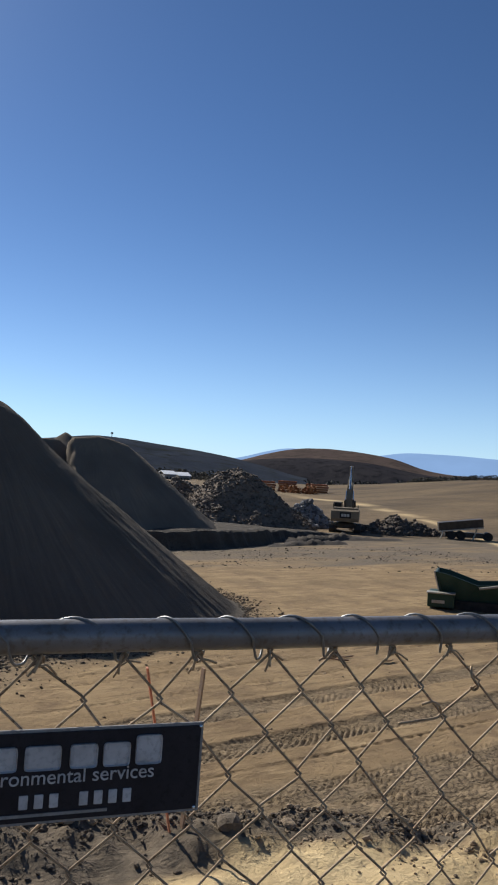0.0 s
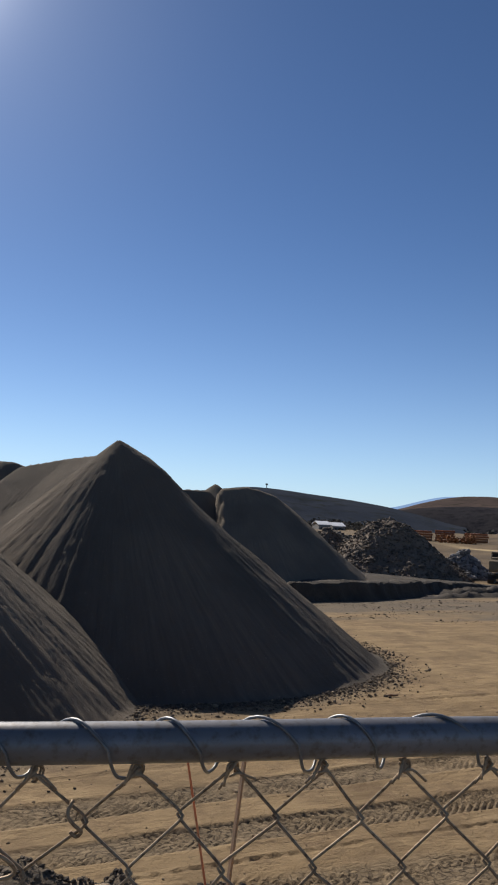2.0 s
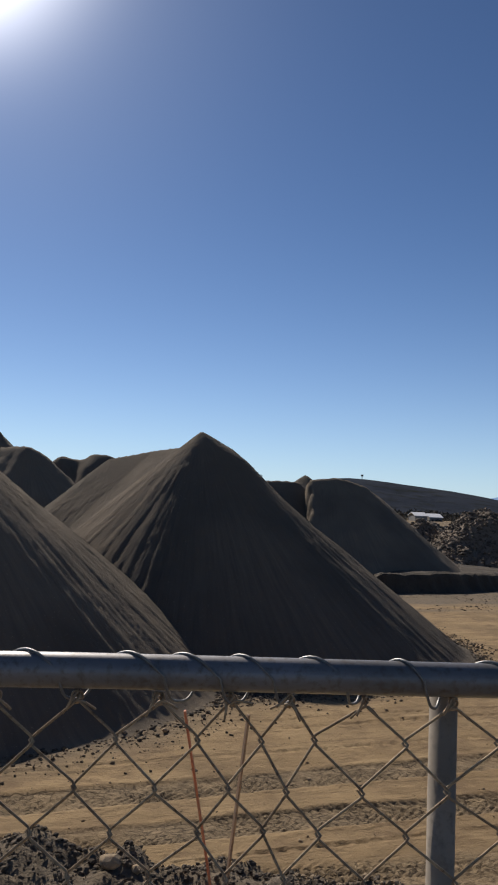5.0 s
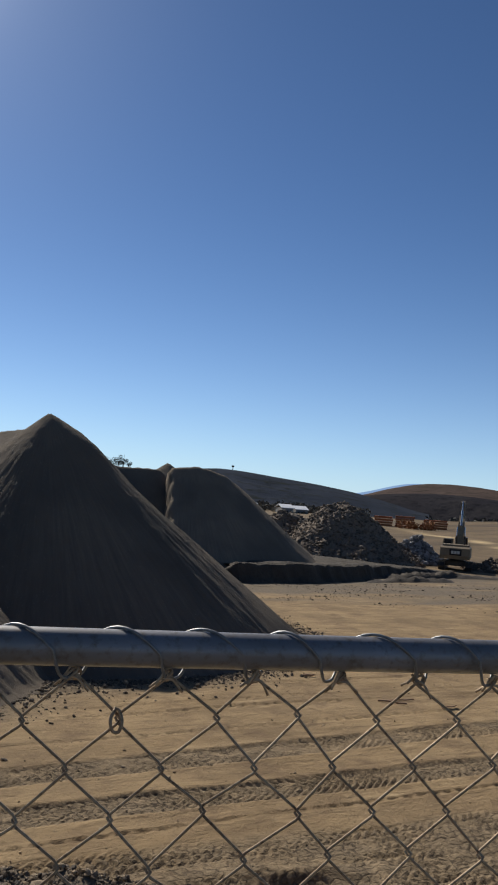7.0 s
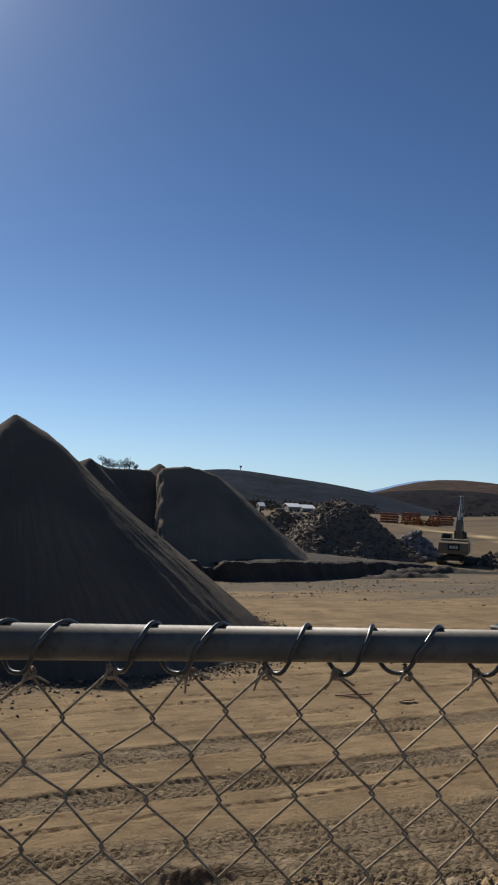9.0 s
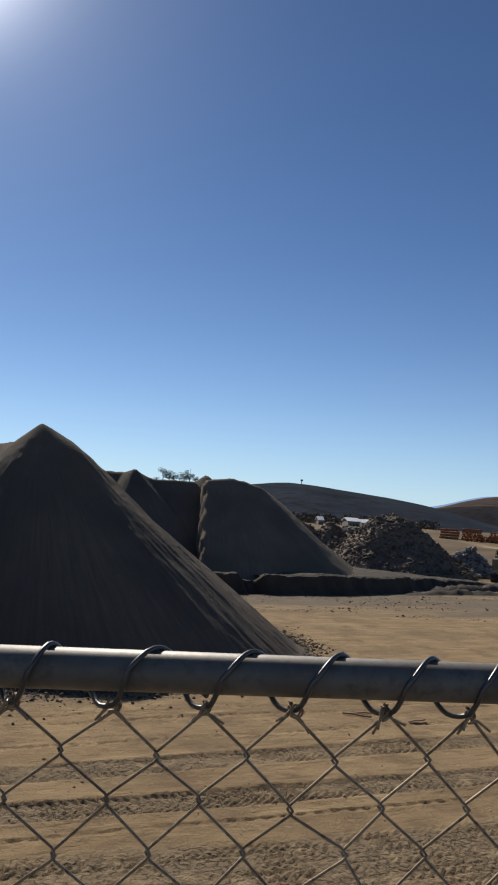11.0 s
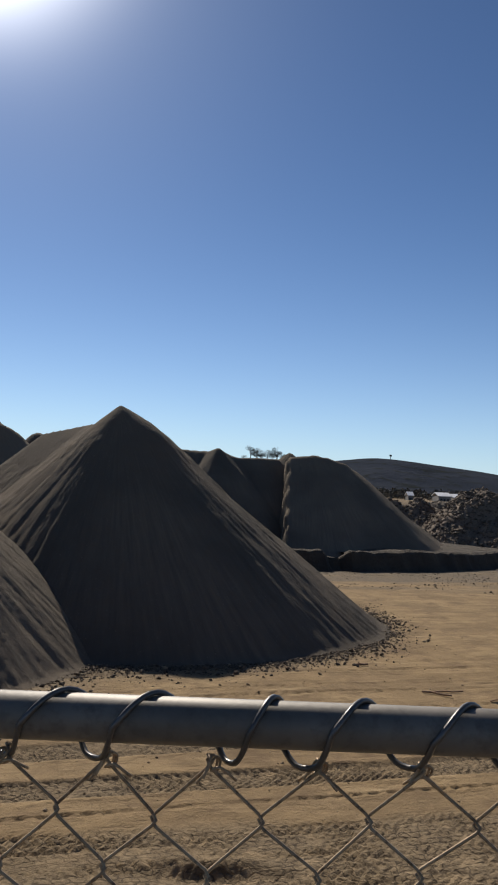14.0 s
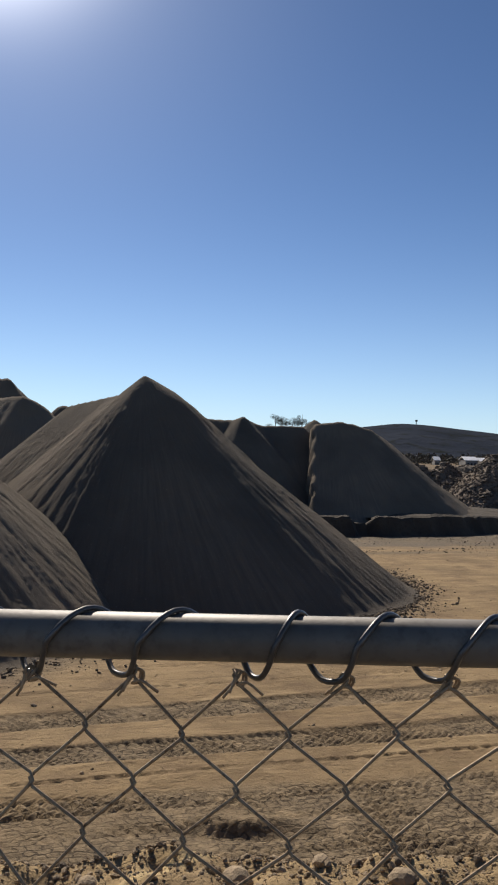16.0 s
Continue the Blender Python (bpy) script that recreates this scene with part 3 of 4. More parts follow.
ICO_F = np.array([0, 11, 5, 0, 5, 1, 0, 1, 7, 0, 7, 10, 0, 10, 11, 1, 5, 9, 5, 11, 4, 11, 10, 2, 10, 7, 6, 7, 1, 8,
                  3, 9, 4, 3, 4, 2, 3, 2, 6, 3, 6, 8, 3, 8, 9, 4, 9, 5, 2, 4, 11, 6, 2, 10, 8, 6, 7, 9, 8, 1]).reshape(-1, 3)


def stones(name, places, mat, label, category, seed=0, kind="stuff", flat=0.7):
    """Many angular stones in one mesh. places: rows of x, y, z, size."""
    rng = np.random.default_rng(seed)
    p = np.asarray(places, dtype=float)
    n = len(p)
    v = np.repeat(ICO_V[None], n, 0) * (1 + rng.uniform(-0.32, 0.32, (n, 12, 1)))
    v = v * rng.uniform(0.6, 1.25, (n, 1, 3)) * np.array([1, 1, flat])
    a = rng.uniform(0, 6.28, n)
    c, s = np.cos(a)[:, None], np.sin(a)[:, None]
    v = np.stack([v[..., 0] * c - v[..., 1] * s, v[..., 0] * s + v[..., 1] * c, v[..., 2] + 0.35 * v[..., 0] * rng.uniform(-1, 1, (n, 1))], -1)
    v = v * p[:, None, 3:4] * 0.5 + p[:, None, :3]
    f = ICO_F[None] + (np.arange(n) * 12)[:, None, None]
    ob = raw(name, v.reshape(-1, 3).tolist(), f.reshape(-1, 3).tolist(), mat)
    return tagged(ob, label, category, kind=kind)


def ring_of_stones(cx, cy, radius, a0, a1, count, seed, lean=0.0):
    rng = np.random.default_rng(seed)
    a = rng.uniform(radians(a0), radians(a1), count)
    r = radius + lean * np.maximum(np.cos(a), 0) + rng.gamma(1.3, 0.42 - 0.1 * (lean > 0), count) - 0.45
    x, y = cx + r * np.cos(a), cy + r * np.sin(a)
    size = np.clip(rng.gamma(1.8, 0.020, count), 0.02, 0.13)
    return np.stack([x, y, ground_height(x, y) + size * 0.15, size], -1)


stones("toe_stones", ring_of_stones(2.04, 31.3, 9.15, -175, 40, 15000, 2, 1.0), STONES,
       "loose dark stones round the foot of the pile", "stones", 2)
stones("toe_stones", ring_of_stones(-6.5, 25.0, 9.6, -110, 60, 4500, 4), STONES, "loose dark stones at the foot of a steep pile", "stones", 3)
rng = np.random.default_rng(7)
sx, sy = rng.uniform(-3, 26, 2600), 10.5 + rng.gamma(2, 7, 2600)
ss = np.clip(rng.gamma(1.6, 0.014, 2600), 0.015, 0.10)
stones("scattered_stones", np.stack([sx, sy, ground_height(sx, sy) + ss * 0.1, ss], -1), TAN_STONES, "small stones and clods scattered over the dirt", "stones", 5)
sx, sy = rng.uniform(-2.0, 3.0, 11000), 4.85 - rng.gamma(1.5, 0.30, 11000)
keep = (sx < 1.0 + 0.5 * rough_field(sx * 0.7, sy * 0.7, 2, 64)) | (sy > 4.30 + 0.3 * rough_field(sx * 0.9, sy * 0.9, 2, 65))
sx, sy = sx[keep], sy[keep]
ss = np.clip(rng.gamma(1.5, 0.009, len(sx)), 0.007, 0.042)
stones("shoulder_gravel", np.stack([sx, sy, ground_height(sx, sy) + ss * 0.1, ss], -1), STONES, "dark gravel and clods on the road shoulder", "gravel", 6)
sx, sy = rng.uniform(1.8, 9.5, 12000), 4.85 - rng.gamma(1.5, 0.20, 12000)
ss = np.clip(rng.gamma(1.4, 0.009, 12000), 0.007, 0.05)
stones("shoulder_clods", np.stack([sx, sy, ground_height(sx, sy) + ss * 0.1, ss], -1), TAN_STONES, "tan clods and stones along the sandy edge", "clods", 8)
sx, sy = rng.uniform(6, 40, 6000), rng.uniform(40, 62, 6000)
pick = rough_field(sx * 0.3, sy * 0.5, 3, 66) > 0.05
sx, sy = sx[pick], sy[pick]
ss = np.clip(rng.gamma(1.5, 0.03, len(sx)), 0.04, 0.2)
stones("pit_gravel", np.stack([sx, sy, ground_height(sx, sy) + ss * 0.1, ss], -1), STONES, "coarse grey gravel strewn over the pit floor", "gravel", 9)


STONE_KINDS = []
for k in range(7):
    bm = bmesh.new()
    bmesh.ops.create_icosphere(bm, subdivisions=1, radius=0.5)
    for v in bm.verts:
        v.co *= 1 + 0.5 * noise.noise(v.co * 1.9 + Vector((k * 5.0, 0, 0)))
        v.co.z *= 0.7
    kind_mesh = bpy.data.meshes.new("stone")
    bm.to_mesh(kind_mesh)
    bm.free()
    kind_mesh.materials.append(STONES if k < 5 else TAN_STONES)
    STONE_KINDS.append(kind_mesh)


def single_stones(parent, places, seed):
    rng = np.random.default_rng(seed)
    for x, y, z, size in places:
        ob = new("stone", STONE_KINDS[int(rng.integers(7))])
        ob.parent = parent
        ob.matrix_basis = pose(x, y, z + size * 0.12, *rng.uniform(-25, 25, 2), rng.uniform(0, 360)) @ Matrix.Diagonal((size, size * rng.uniform(0.7, 1.0), size, 1))


ring = ring_of_stones(2.04, 31.3, 9.3, -140, 20, 220, 12, 1.0)
ring[:, 3] = np.clip(ring[:, 3] * 1.5, 0.06, 0.16)
single_stones(MAIN_PILE, ring, 13)
ring = ring_of_stones(-6.5, 25.0, 9.7, -60, 30, 90, 14)
ring[:, 3] = np.clip(ring[:, 3] * 1.5, 0.06, 0.16)
single_stones(LEFT_PILE, ring, 15)
sx, sy = rng.uniform(-0.5, 7.5, 160), 4.72 - rng.gamma(1.5, 0.22, 160)
ss = np.clip(rng.gamma(2, 0.014, 160), 0.02, 0.08)
single_stones(ground, np.stack([sx, sy, ground_height(sx, sy), ss], -1), 16)


def boulder(x, y, size, mat, label, seed):
    bm = bmesh.new()
    bmesh.ops.create_icosphere(bm, subdivisions=2, radius=size / 2)
    for v in bm.verts:
        v.co *= 1 + 0.30 * noise.noise(v.co / size * 2.2 + Vector((seed, 0, 0)))
        v.co.z *= 0.65
    ob = part("rock", bm, mat)
    ob.location = (x, y, float(ground_height(np.array([x]), np.array([y]))[0]) + size * 0.18)
    ob.rotation_euler.z = seed * 1.3
    return tagged(ob, label, "rock", "loose rocks")


for i, (x, y, size) in enumerate(((5.50, 4.45, 0.17), (5.95, 4.52, 0.11), (6.35, 4.4, 0.14), (4.75, 4.3, 0.10), (1.75, 4.3, 0.15), (0.9, 4.5, 0.12), (2.15, 4.4, 0.11))):
    boulder(x, y, size, TAN_STONES if i != 4 else STONES, "pale angular rock half sunk in the sandy edge" if x > 2.5 else "rough rock on the gravel edge", i + 1)


# ---- broken sticks on the dirt ----
def stick(x, y, length, turn, r):
    bm = bmesh.new()
    z = float(ground_height(np.array([x]), np.array([y]))[0]) + r
    c, s = math.cos(radians(turn)) * length / 2, math.sin(radians(turn)) * length / 2
    tube(bm, [(-c, -s, 0), (-c * 0.3, -s * 0.3 + 0.02, 0.02), (c * 0.4, s * 0.4 - 0.02, 0.015), (c, s, 0.03)], r, 6)
    ob = part("stick", bm, LATH)
    ob.location = (x, y, z)
    tagged(ob, "pale broken stick lying on the dirt", "stick", "broken sticks")


for x, y, length, turn, r in ((11.2, 20.6, 0.75, -35, 0.025), (11.55, 20.9, 0.8, 5, 0.02), (12.6, 20.2, 0.5, 20, 0.018), (9.9, 23.6, 0.35, 0, 0.03)):
    stick(x, y, length, turn, r)


# ---- earth bank in front of the far piles ----
def earth_bank():
    line = [(-14, 51.0, 1.35), (2, 51.5, 1.35), (9, 52.2, 1.3), (12.7, 52.9, 1.15), (13.2, 53.6, 0.75), (14.0, 53.8, 0.7), (14.6, 53.4, 1.15), (20, 56.2, 1.25), (26.5, 61.8, 1.15), (31, 68.0, 0.9), (37, 73.0, 0.5), (41, 76, 0.15)]
    dense = []
    for a, b in zip(line, line[1:]):
        n = max(2, int((Vector(b) - Vector(a)).length / 0.22))
        dense += [Vector(a).lerp(Vector(b), i / n) for i in range(n)]
    dense.append(Vector(line[-1]))
    prof = [(-1.1, 0.0), (-0.75, 0.10), (-0.55, 0.24), (-0.38, 0.40), (-0.28, 0.56), (-0.2, 0.7), (-0.12, 0.85), (0.0, 0.97), (0.35, 1.03), (0.9, 0.98), (2.0, 0.95), (4.5, 0.9), (9, 0.85), (16, 0.8), (26, 0.3), (27, -0.3)]
    verts, faces = [], []
    for i, p in enumerate(dense):
        d = (dense[min(i + 1, len(dense) - 1)] - dense[max(i - 1, 0)]).normalized()
        out = Vector((-d.y, d.x, 0))
        out = (out * 0.4 + Vector((-0.15, 0.9, 0))).normalized()
        base = float(floor_height(np.array([p.x]), np.array([p.y]))[0])
        for k, (u, h) in enumerate(prof):
            q = Vector((p.x, p.y, 0)) + out * u
            j = 0.32 if 0 < k < 10 else 0.12
            q += Vector((noise.noise(q * 0.9), noise.noise(q * 0.9 + Vector((7, 3, 1))), 0)) * j
            z = base - 0.12 + (p.z * (1 + 0.25 * noise.noise(q * 0.22)) + 0.12) * h + 0.14 * noise.noise(q * 0.5) * (h > 0) + 0.07 * noise.noise(q * 2.3) * (h > 0) + 0.06 * noise.noise(q * 5.1) * (h > 0)
            verts.append((q.x, q.y, z))
    m = len(prof)
    for i in range(len(dense) - 1):
        for k in range(m - 1):
            faces.append((i * m + k, (i + 1) * m + k, (i + 1) * m + k + 1, i * m + k + 1))
    tagged(raw("earth_bank", verts, faces, BANK, False), "dark cut earth bank with a broken edge", "earth bank", kind="structure")


earth_bank()
for x0, y0, x1, y1, h in ((30, 66, 42, 72.5, 0.5), (26, 60, 36, 65, 0.35), (33, 69, 46, 72, 0.3)):
    verts, faces = [], []
    n, m = 30, 7
    for i in range(n + 1):
        for k in range(m):
            u, w = i / n, k / (m - 1)
            x, y = x0 + (x1 - x0) * u + (w - 0.5) * 0.6, y0 + (y1 - y0) * u + (w - 0.5) * 2.4
            z = float(floor_height(np.array([x]), np.array([y]))[0]) - 0.05 + h * math.sin(math.pi * w) * math.sin(math.pi * u) ** 0.4 * (1 + noise.noise(Vector((x, y, 0)) * 1.2))
            verts.append((x, y, z))
    faces = [(i * m + k, (i + 1) * m + k, (i + 1) * m + k + 1, i * m + k + 1) for i in range(n) for k in range(m - 1)]
    tagged(raw("dirt_windrow", verts, faces, BANK, True), "low dark windrow of pushed-up dirt", "dirt ridge", "dirt ridges", kind="structure")


# ---- heaps of broken concrete ----
def rubble_heap(tops, slope, floor, count, big, mat, label, seed):
    """A heap whose surface is made of broken chunks on a rough core."""
    rng = np.random.default_rng(seed)
    heap = thing("rubble_heap", Matrix(), label, "rubble heap", "heaps of broken concrete")
    reach = max(t[2] - floor for t in tops) / slope
    x0, x1 = min(t[0] for t in tops) - reach, max(t[0] for t in tops) + reach
    y0, y1 = min(t[1] for t in tops) - reach, max(t[1] for t in tops) + reach

    def height(x, y):
        h = np.max([t[2] - slope * np.hypot(x - t[0], y - t[1]) for t in tops], 0)
        return h + 1.0 * rough_field(x * 0.38, y * 0.38, 5, seed, 0.6)
    xs, ys = np.arange(x0, x1, 0.35), np.arange(y0, y1, 0.35)
    px, py = np.meshgrid(xs, ys)
    h = np.maximum(height(px, py), floor - 0.3)
    ids = np.arange(px.size).reshape(px.shape)
    q = np.stack([ids[:-1, :-1], ids[:-1, 1:], ids[1:, 1:], ids[1:, :-1]], -1)
    ok = (h[:-1, :-1] > floor - 0.25) | (h[1:, 1:] > floor - 0.25)
    core = raw("core", np.stack([px.ravel(), py.ravel(), h.ravel()], -1).tolist(), q[ok].tolist(), mat)
    core.parent = heap
    x, y = rng.uniform(x0, x1, count * 3), rng.uniform(y0, y1, count * 3)
    hh = height(x, y)
    sel = np.where(hh > floor - 0.1)[0][:count]
    size = np.clip(rng.gamma(2.0, big / 2, len(sel)), big * 0.3, big * 3.2)
    chunks = stones("loose_rubble", np.stack([x[sel], y[sel], hh[sel] + size * 0.05, size], -1), mat, "", "", seed + 1, "stuff", 0.75)
    chunks.parent = heap
    return heap


rubble_heap([(33.9, 87.0, 6.0), (32.9, 86.6, 4.9), (35.3, 87.6, 4.7), (31.2, 86.2, 3.5), (28.5, 92, 4.0), (25.5, 93, 4.1), (22, 94, 4.4), (19, 94, 4.7)], 0.80, -0.8, 20000, 0.16, RUBBLE, "tall heap of brown-grey broken concrete and rock", 71)
rubble_heap([(43.4, 88.5, 2.0), (42.2, 88.0, 1.4), (44.5, 90, 1.6)], 0.8, -0.9, 1600, 0.30, GREY_RUBBLE, "low heap of pale broken concrete slabs", 81)
rubble_heap([(48.2, 81.5, 0.5), (50.5, 80.5, 0.9), (52.6, 80.0, 0.5), (54, 81, 0.3)], 0.6, -0.9, 2200, 0.2, RUBBLE, "spread of broken brown rock and dirt", 91)
rubble_heap([(30, 120, 2.6), (24, 125, 3.4), (36, 128, 2.8), (18, 122, 4.0), (44, 140, 2.8), (40, 125, 2.4)], 0.30, -0.4, 4200, 0.4, RUBBLE, "wide low field of dark rubble far back", 95)


# ---- hills and mountains ----
def hill(name, crestline, dist, depth, mat, label, floor=-4.0, seed=0, rough=0.5):
    """A ridge along bearing and rise (degrees, from the walk's start), at a distance, sloping to the ground in front and behind."""
    az = np.linspace(crestline[0][0], crestline[-1][0], 160)
    el = np.interp(az, [c[0] for c in crestline], [c[1] for c in crestline])
    el = np.convolve(np.pad(el, 4, "edge"), np.ones(9) / 9, "valid")
    across = np.linspace(-1, 1, 41)
    A, W = np.meshgrid(az, across)
    top = 5 + dist * np.tan(np.radians(np.tile(el, (41, 1))))
    r = dist + W * depth
    bell = np.cos(W * math.pi / 2) ** 1.3
    x, y = r * np.sin(np.radians(A)), r * np.cos(np.radians(A))
    z = floor + (top - floor) * bell + rough * (top - floor) * 0.22 * rough_field(x / dist * 18, y / dist * 18, 4, seed) * np.sin(np.abs(W) * math.pi) ** 0.8
    ids = np.arange(x.size).reshape(x.shape)
    q = np.stack([ids[:-1, :-1], ids[:-1, 1:], ids[1:, 1:], ids[1:, :-1]], -1).reshape(-1, 4)
    ob = raw(name, np.stack([x.ravel(), y.ravel(), z.ravel()], -1).tolist(), q.tolist(), mat, True)
    return tagged(ob, label, "hill", "distant hills", "structure")


hill("backdrop_hill", [(-30, 1.0), (-8, 1.3), (6, 1.2), (9.7, 1.62), (11.6, 1.91), (12.7, 1.84), (15.7, 1.57), (18.6, 1.24), (20.1, 1.04), (21.6, 0.78), (24, 0.2), (26, -0.3)], 520, 190, HILL_GREY, "scrub hill with a rounded crest, haze-blue in its colour", seed=5)
hill("backdrop_hill", [(-4, 0.4), (0, 1.2), (3, 1.5), (4.5, 1.55), (6, 1.5), (8, 1.1), (10, 0.3)], 318, 90, HILL_BROWN, "low tan hill with a few trees", seed=9)
hill("backdrop_hill", [(15, -0.2), (19, 0.3), (21.6, 0.78), (23.1, 1.3), (25, 1.70), (26.4, 1.80), (28, 1.78), (29.55, 1.67), (31.8, 1.33), (33.9, 0.65), (36, 0.45), (48, 0.4)], 900, 330, HILL_BROWN, "long brown dry-grass hill", seed=13)
hill("backdrop_hill", [(16, -0.2), (18, 0.3), (21, 0.62), (23, 0.95), (25.6, 1.15), (28, 1.15), (30.5, 0.98), (33.8, 0.40), (36, 0.26), (48, 0.2)], 560, 70, HILL_WOOD, "dark wooded foothill below the brown hill", seed=21)
hill("backdrop_mountain", [(14, 0.3), (18, 0.4), (21.6, 0.95), (23.2, 1.5), (24.2, 1.66), (25.03, 1.84), (26, 1.7), (28.5, 1.4), (30.5, 1.45), (31.8, 1.75), (32.6, 1.88), (33.6, 1.8), (35.5, 1.82), (38.4, 1.66), (44, 1.5), (55, 0.9)], 4100, 500, FAR_BLUE, "far mountains with pale blue haze painted in", seed=17, rough=0.3)


# ---- trees, woods, scrub ----
def foliage(rng, centre, radii, count, size):
    """Leaf clumps as crossed small blades spread through an uneven ball."""
    verts, faces = [], []
    for _ in range(count):
        d = rng.normal(size=3)
        d = d / np.linalg.norm(d) * rng.uniform(0.45, 1.0) ** 0.5
        c = np.array(centre) + d * np.array(radii)
        a, b = rng.normal(size=3), rng.normal(size=3)
        a, b = a / np.linalg.norm(a) * size * rng.uniform(0.5, 1.2), b / np.linalg.norm(b) * size * rng.uniform(0.4, 0.9)
        k = len(verts)
        verts += [tuple(c - a), tuple(c + b), tuple(c + a), tuple(c - b)]
        faces.append((k, k + 1, k + 2, k + 3))
    return verts, faces


def tree(x, y, z, height, spread, mat, label, seed, clumps=7):
    rng = np.random.default_rng(seed)
    t = thing("tree", pose(x, y, z), label, "tree", "trees on the hill")
    bm = bmesh.new()
    rod(bm, (0, 0, -0.4), (0.1, 0, height * 0.45), height * 0.035, height * 0.02, 8)
    verts, faces = [], []
    for _ in range(clumps):
        a, r = rng.uniform(0, 6.28), spread * rng.uniform(0.1, 0.8)
        c = (r * math.cos(a), r * math.sin(a), height * rng.uniform(0.32, 0.9))
        rod(bm, (0.05, 0, height * rng.uniform(0.25, 0.42)), c, height * 0.015, height * 0.004, 5)
        v, f = foliage(rng, c, (spread * 0.5, spread * 0.5, height * 0.17), 150, height * 0.03)
        faces += [tuple(i + len(verts) for i in q) for q in f]
        verts += v
    part("trunk", bm, BARK, t)
    raw("crown", verts, faces, mat).parent = t


for i, (az, h, s, r) in enumerate(((3.75, 4.6, 1.9, 312), (4.15, 4.0, 1.6, 318), (4.45, 3.4, 1.5, 316), (4.85, 4.2, 1.7, 322), (5.2, 3.7, 1.4, 315), (5.5, 4.3, 1.2, 318), (5.9, 3.2, 0.9, 320), (3.3, 1.6, 1.2, 314))):
    x, y = r * math.sin(radians(az)), r * math.cos(radians(az))
    tree(x, y, 5 + 318 * math.tan(radians(1.52)) - 0.5, h * 1.1, s * 1.5, LEAF, "small dark tree on the hilltop", 100 + i)
bm = bmesh.new()
rod(bm, (0, 0, 0), (0, 0, 5.2), 0.09, 0.05, 8)
ob = part("mast", bm, DARKSTEEL)
ob.location = (318 * math.sin(radians(5.55)), 318 * math.cos(radians(5.55)), 13.0)
tagged(ob, "thin dark mast among the hilltop trees", "mast")
bm = bmesh.new()
rod(bm, (0, 0, 0), (0, 0, 3.2), 0.2, 0.2, 8), box(bm, (1.3, 1.3, 1.0), pose(0, 0, 3.3), 0.15)
ob = part("water_tower", bm, DARKSTEEL)
ob.location = (505 * math.sin(radians(12.75)), 505 * math.cos(radians(12.75)), 20.2)
tagged(ob, "small dark tower on the hill crest", "tower")


def woods(name, az0, az1, r0, r1, z, count, size, mat, label, seed):
    rng = np.random.default_rng(seed)
    verts, faces = [], []
    for _ in range(count):
        a, r = radians(rng.uniform(az0, az1)), rng.uniform(r0, r1)
        s = size * rng.uniform(0.5, 1.3)
        x, y = r * math.sin(a), r * math.cos(a)
        zz = z if z is not None else float(floor_height(np.array([x]), np.array([y]))[0])
        v, f = foliage(rng, (x, y, zz + s * 0.45), (s * 0.62, s * 0.62, s * 0.5), 60, s * 0.15)
        faces += [tuple(i + len(verts) for i in q) for q in f]
        verts += v
    tagged(raw(name, verts, faces, mat), label, "trees", kind="stuff")


woods("far_woods", 21, 37, 440, 488, None, 560, 6.0, SCRUB, "dark belt of trees below the brown hill", 201)
woods("far_woods", 33, 50, 305, 335, None, 420, 1.7, SCRUB, "dark tree line along the field's far edge", 202)
woods("far_scrub", 9, 21, 288, 330, None, 260, 1.4, SCRUB, "dark scrub behind the rubble", 203)
woods("far_woods", 8, 22, 335, 400, None, 320, 3.4, SCRUB, "dark scrub at the foot of the grey hill", 204)


# ---- far buildings and stacks ----
def shed(x, y, z, w, d, h, turn, label):
    t = thing("shed", pose(x, y, z, 0, 0, turn), label, "shed", "white-roofed sheds")
    bm = bmesh.new()
    box(bm, (w, d, h), pose(0, 0, h / 2))
    part("wall", bm, WALL_GREY, t)
    bm = bmesh.new()
    prism(bm, [(-d / 2 - 0.3, h), (0, h + 1.1), (d / 2 + 0.3, h), (d / 2 + 0.3, h + 0.15), (0, h + 1.3), (-d / 2 - 0.3, h + 0.15)], w + 0.6)
    part("roof", bm, ROOF_WHITE, t, "bright white metal roof")
    for k in range(3):
        bm = bmesh.new()
        box(bm, (w * 0.12, 0.1, h * 0.4), pose((k - 1) * w * 0.28, -d / 2 - 0.03, h * 0.5))
        part("window", bm, BLACK, t)


shed(83.0, 279, 0.1, 4.0, 8, 2.6, 0, "low shed with a bright white roof")
shed(88.4, 280, 0.1, 4.2, 8, 2.3, 0, "low shed with a bright white roof, half behind rubble")
shed(71.5, 276, 0.3, 1.6, 4, 2.2, 0, "tiny pale hut far off")


def stack(x, y, w, h, d, rows, label):
    z = float(floor_height(np.array([x]), np.array([y]))[0])
    t = thing("material_stack", pose(x, y, z - 0.2, 0, 0, -24), label, "stack", "rust-red stacks")
    for r in range(rows):
        bm = bmesh.new()
        box(bm, (w * (1 - 0.02 * (r % 2)), d, h / rows * 0.82), pose(0.1 * (r % 3), 0, h * (r + 0.5) / rows + 0.2), 0.04)
        part("layer", bm, RUST, t)
    for k in range(4):
        bm = bmesh.new()
        box(bm, (0.25, d + 0.2, 0.25), pose((k - 1.5) * w / 4, 0, 0.1))
        part("bearer", bm, BARK, t)


stack(86.5, 201, 4.6, 2.6, 3, 4, "rust-red stack of steel forms")
stack(91.5, 199, 4.8, 2.9, 3, 5, "tall rust-red stack of steel forms")
stack(98.6, 196, 5.4, 2.3, 3, 4, "rust-orange stack of steel forms beside bushes")
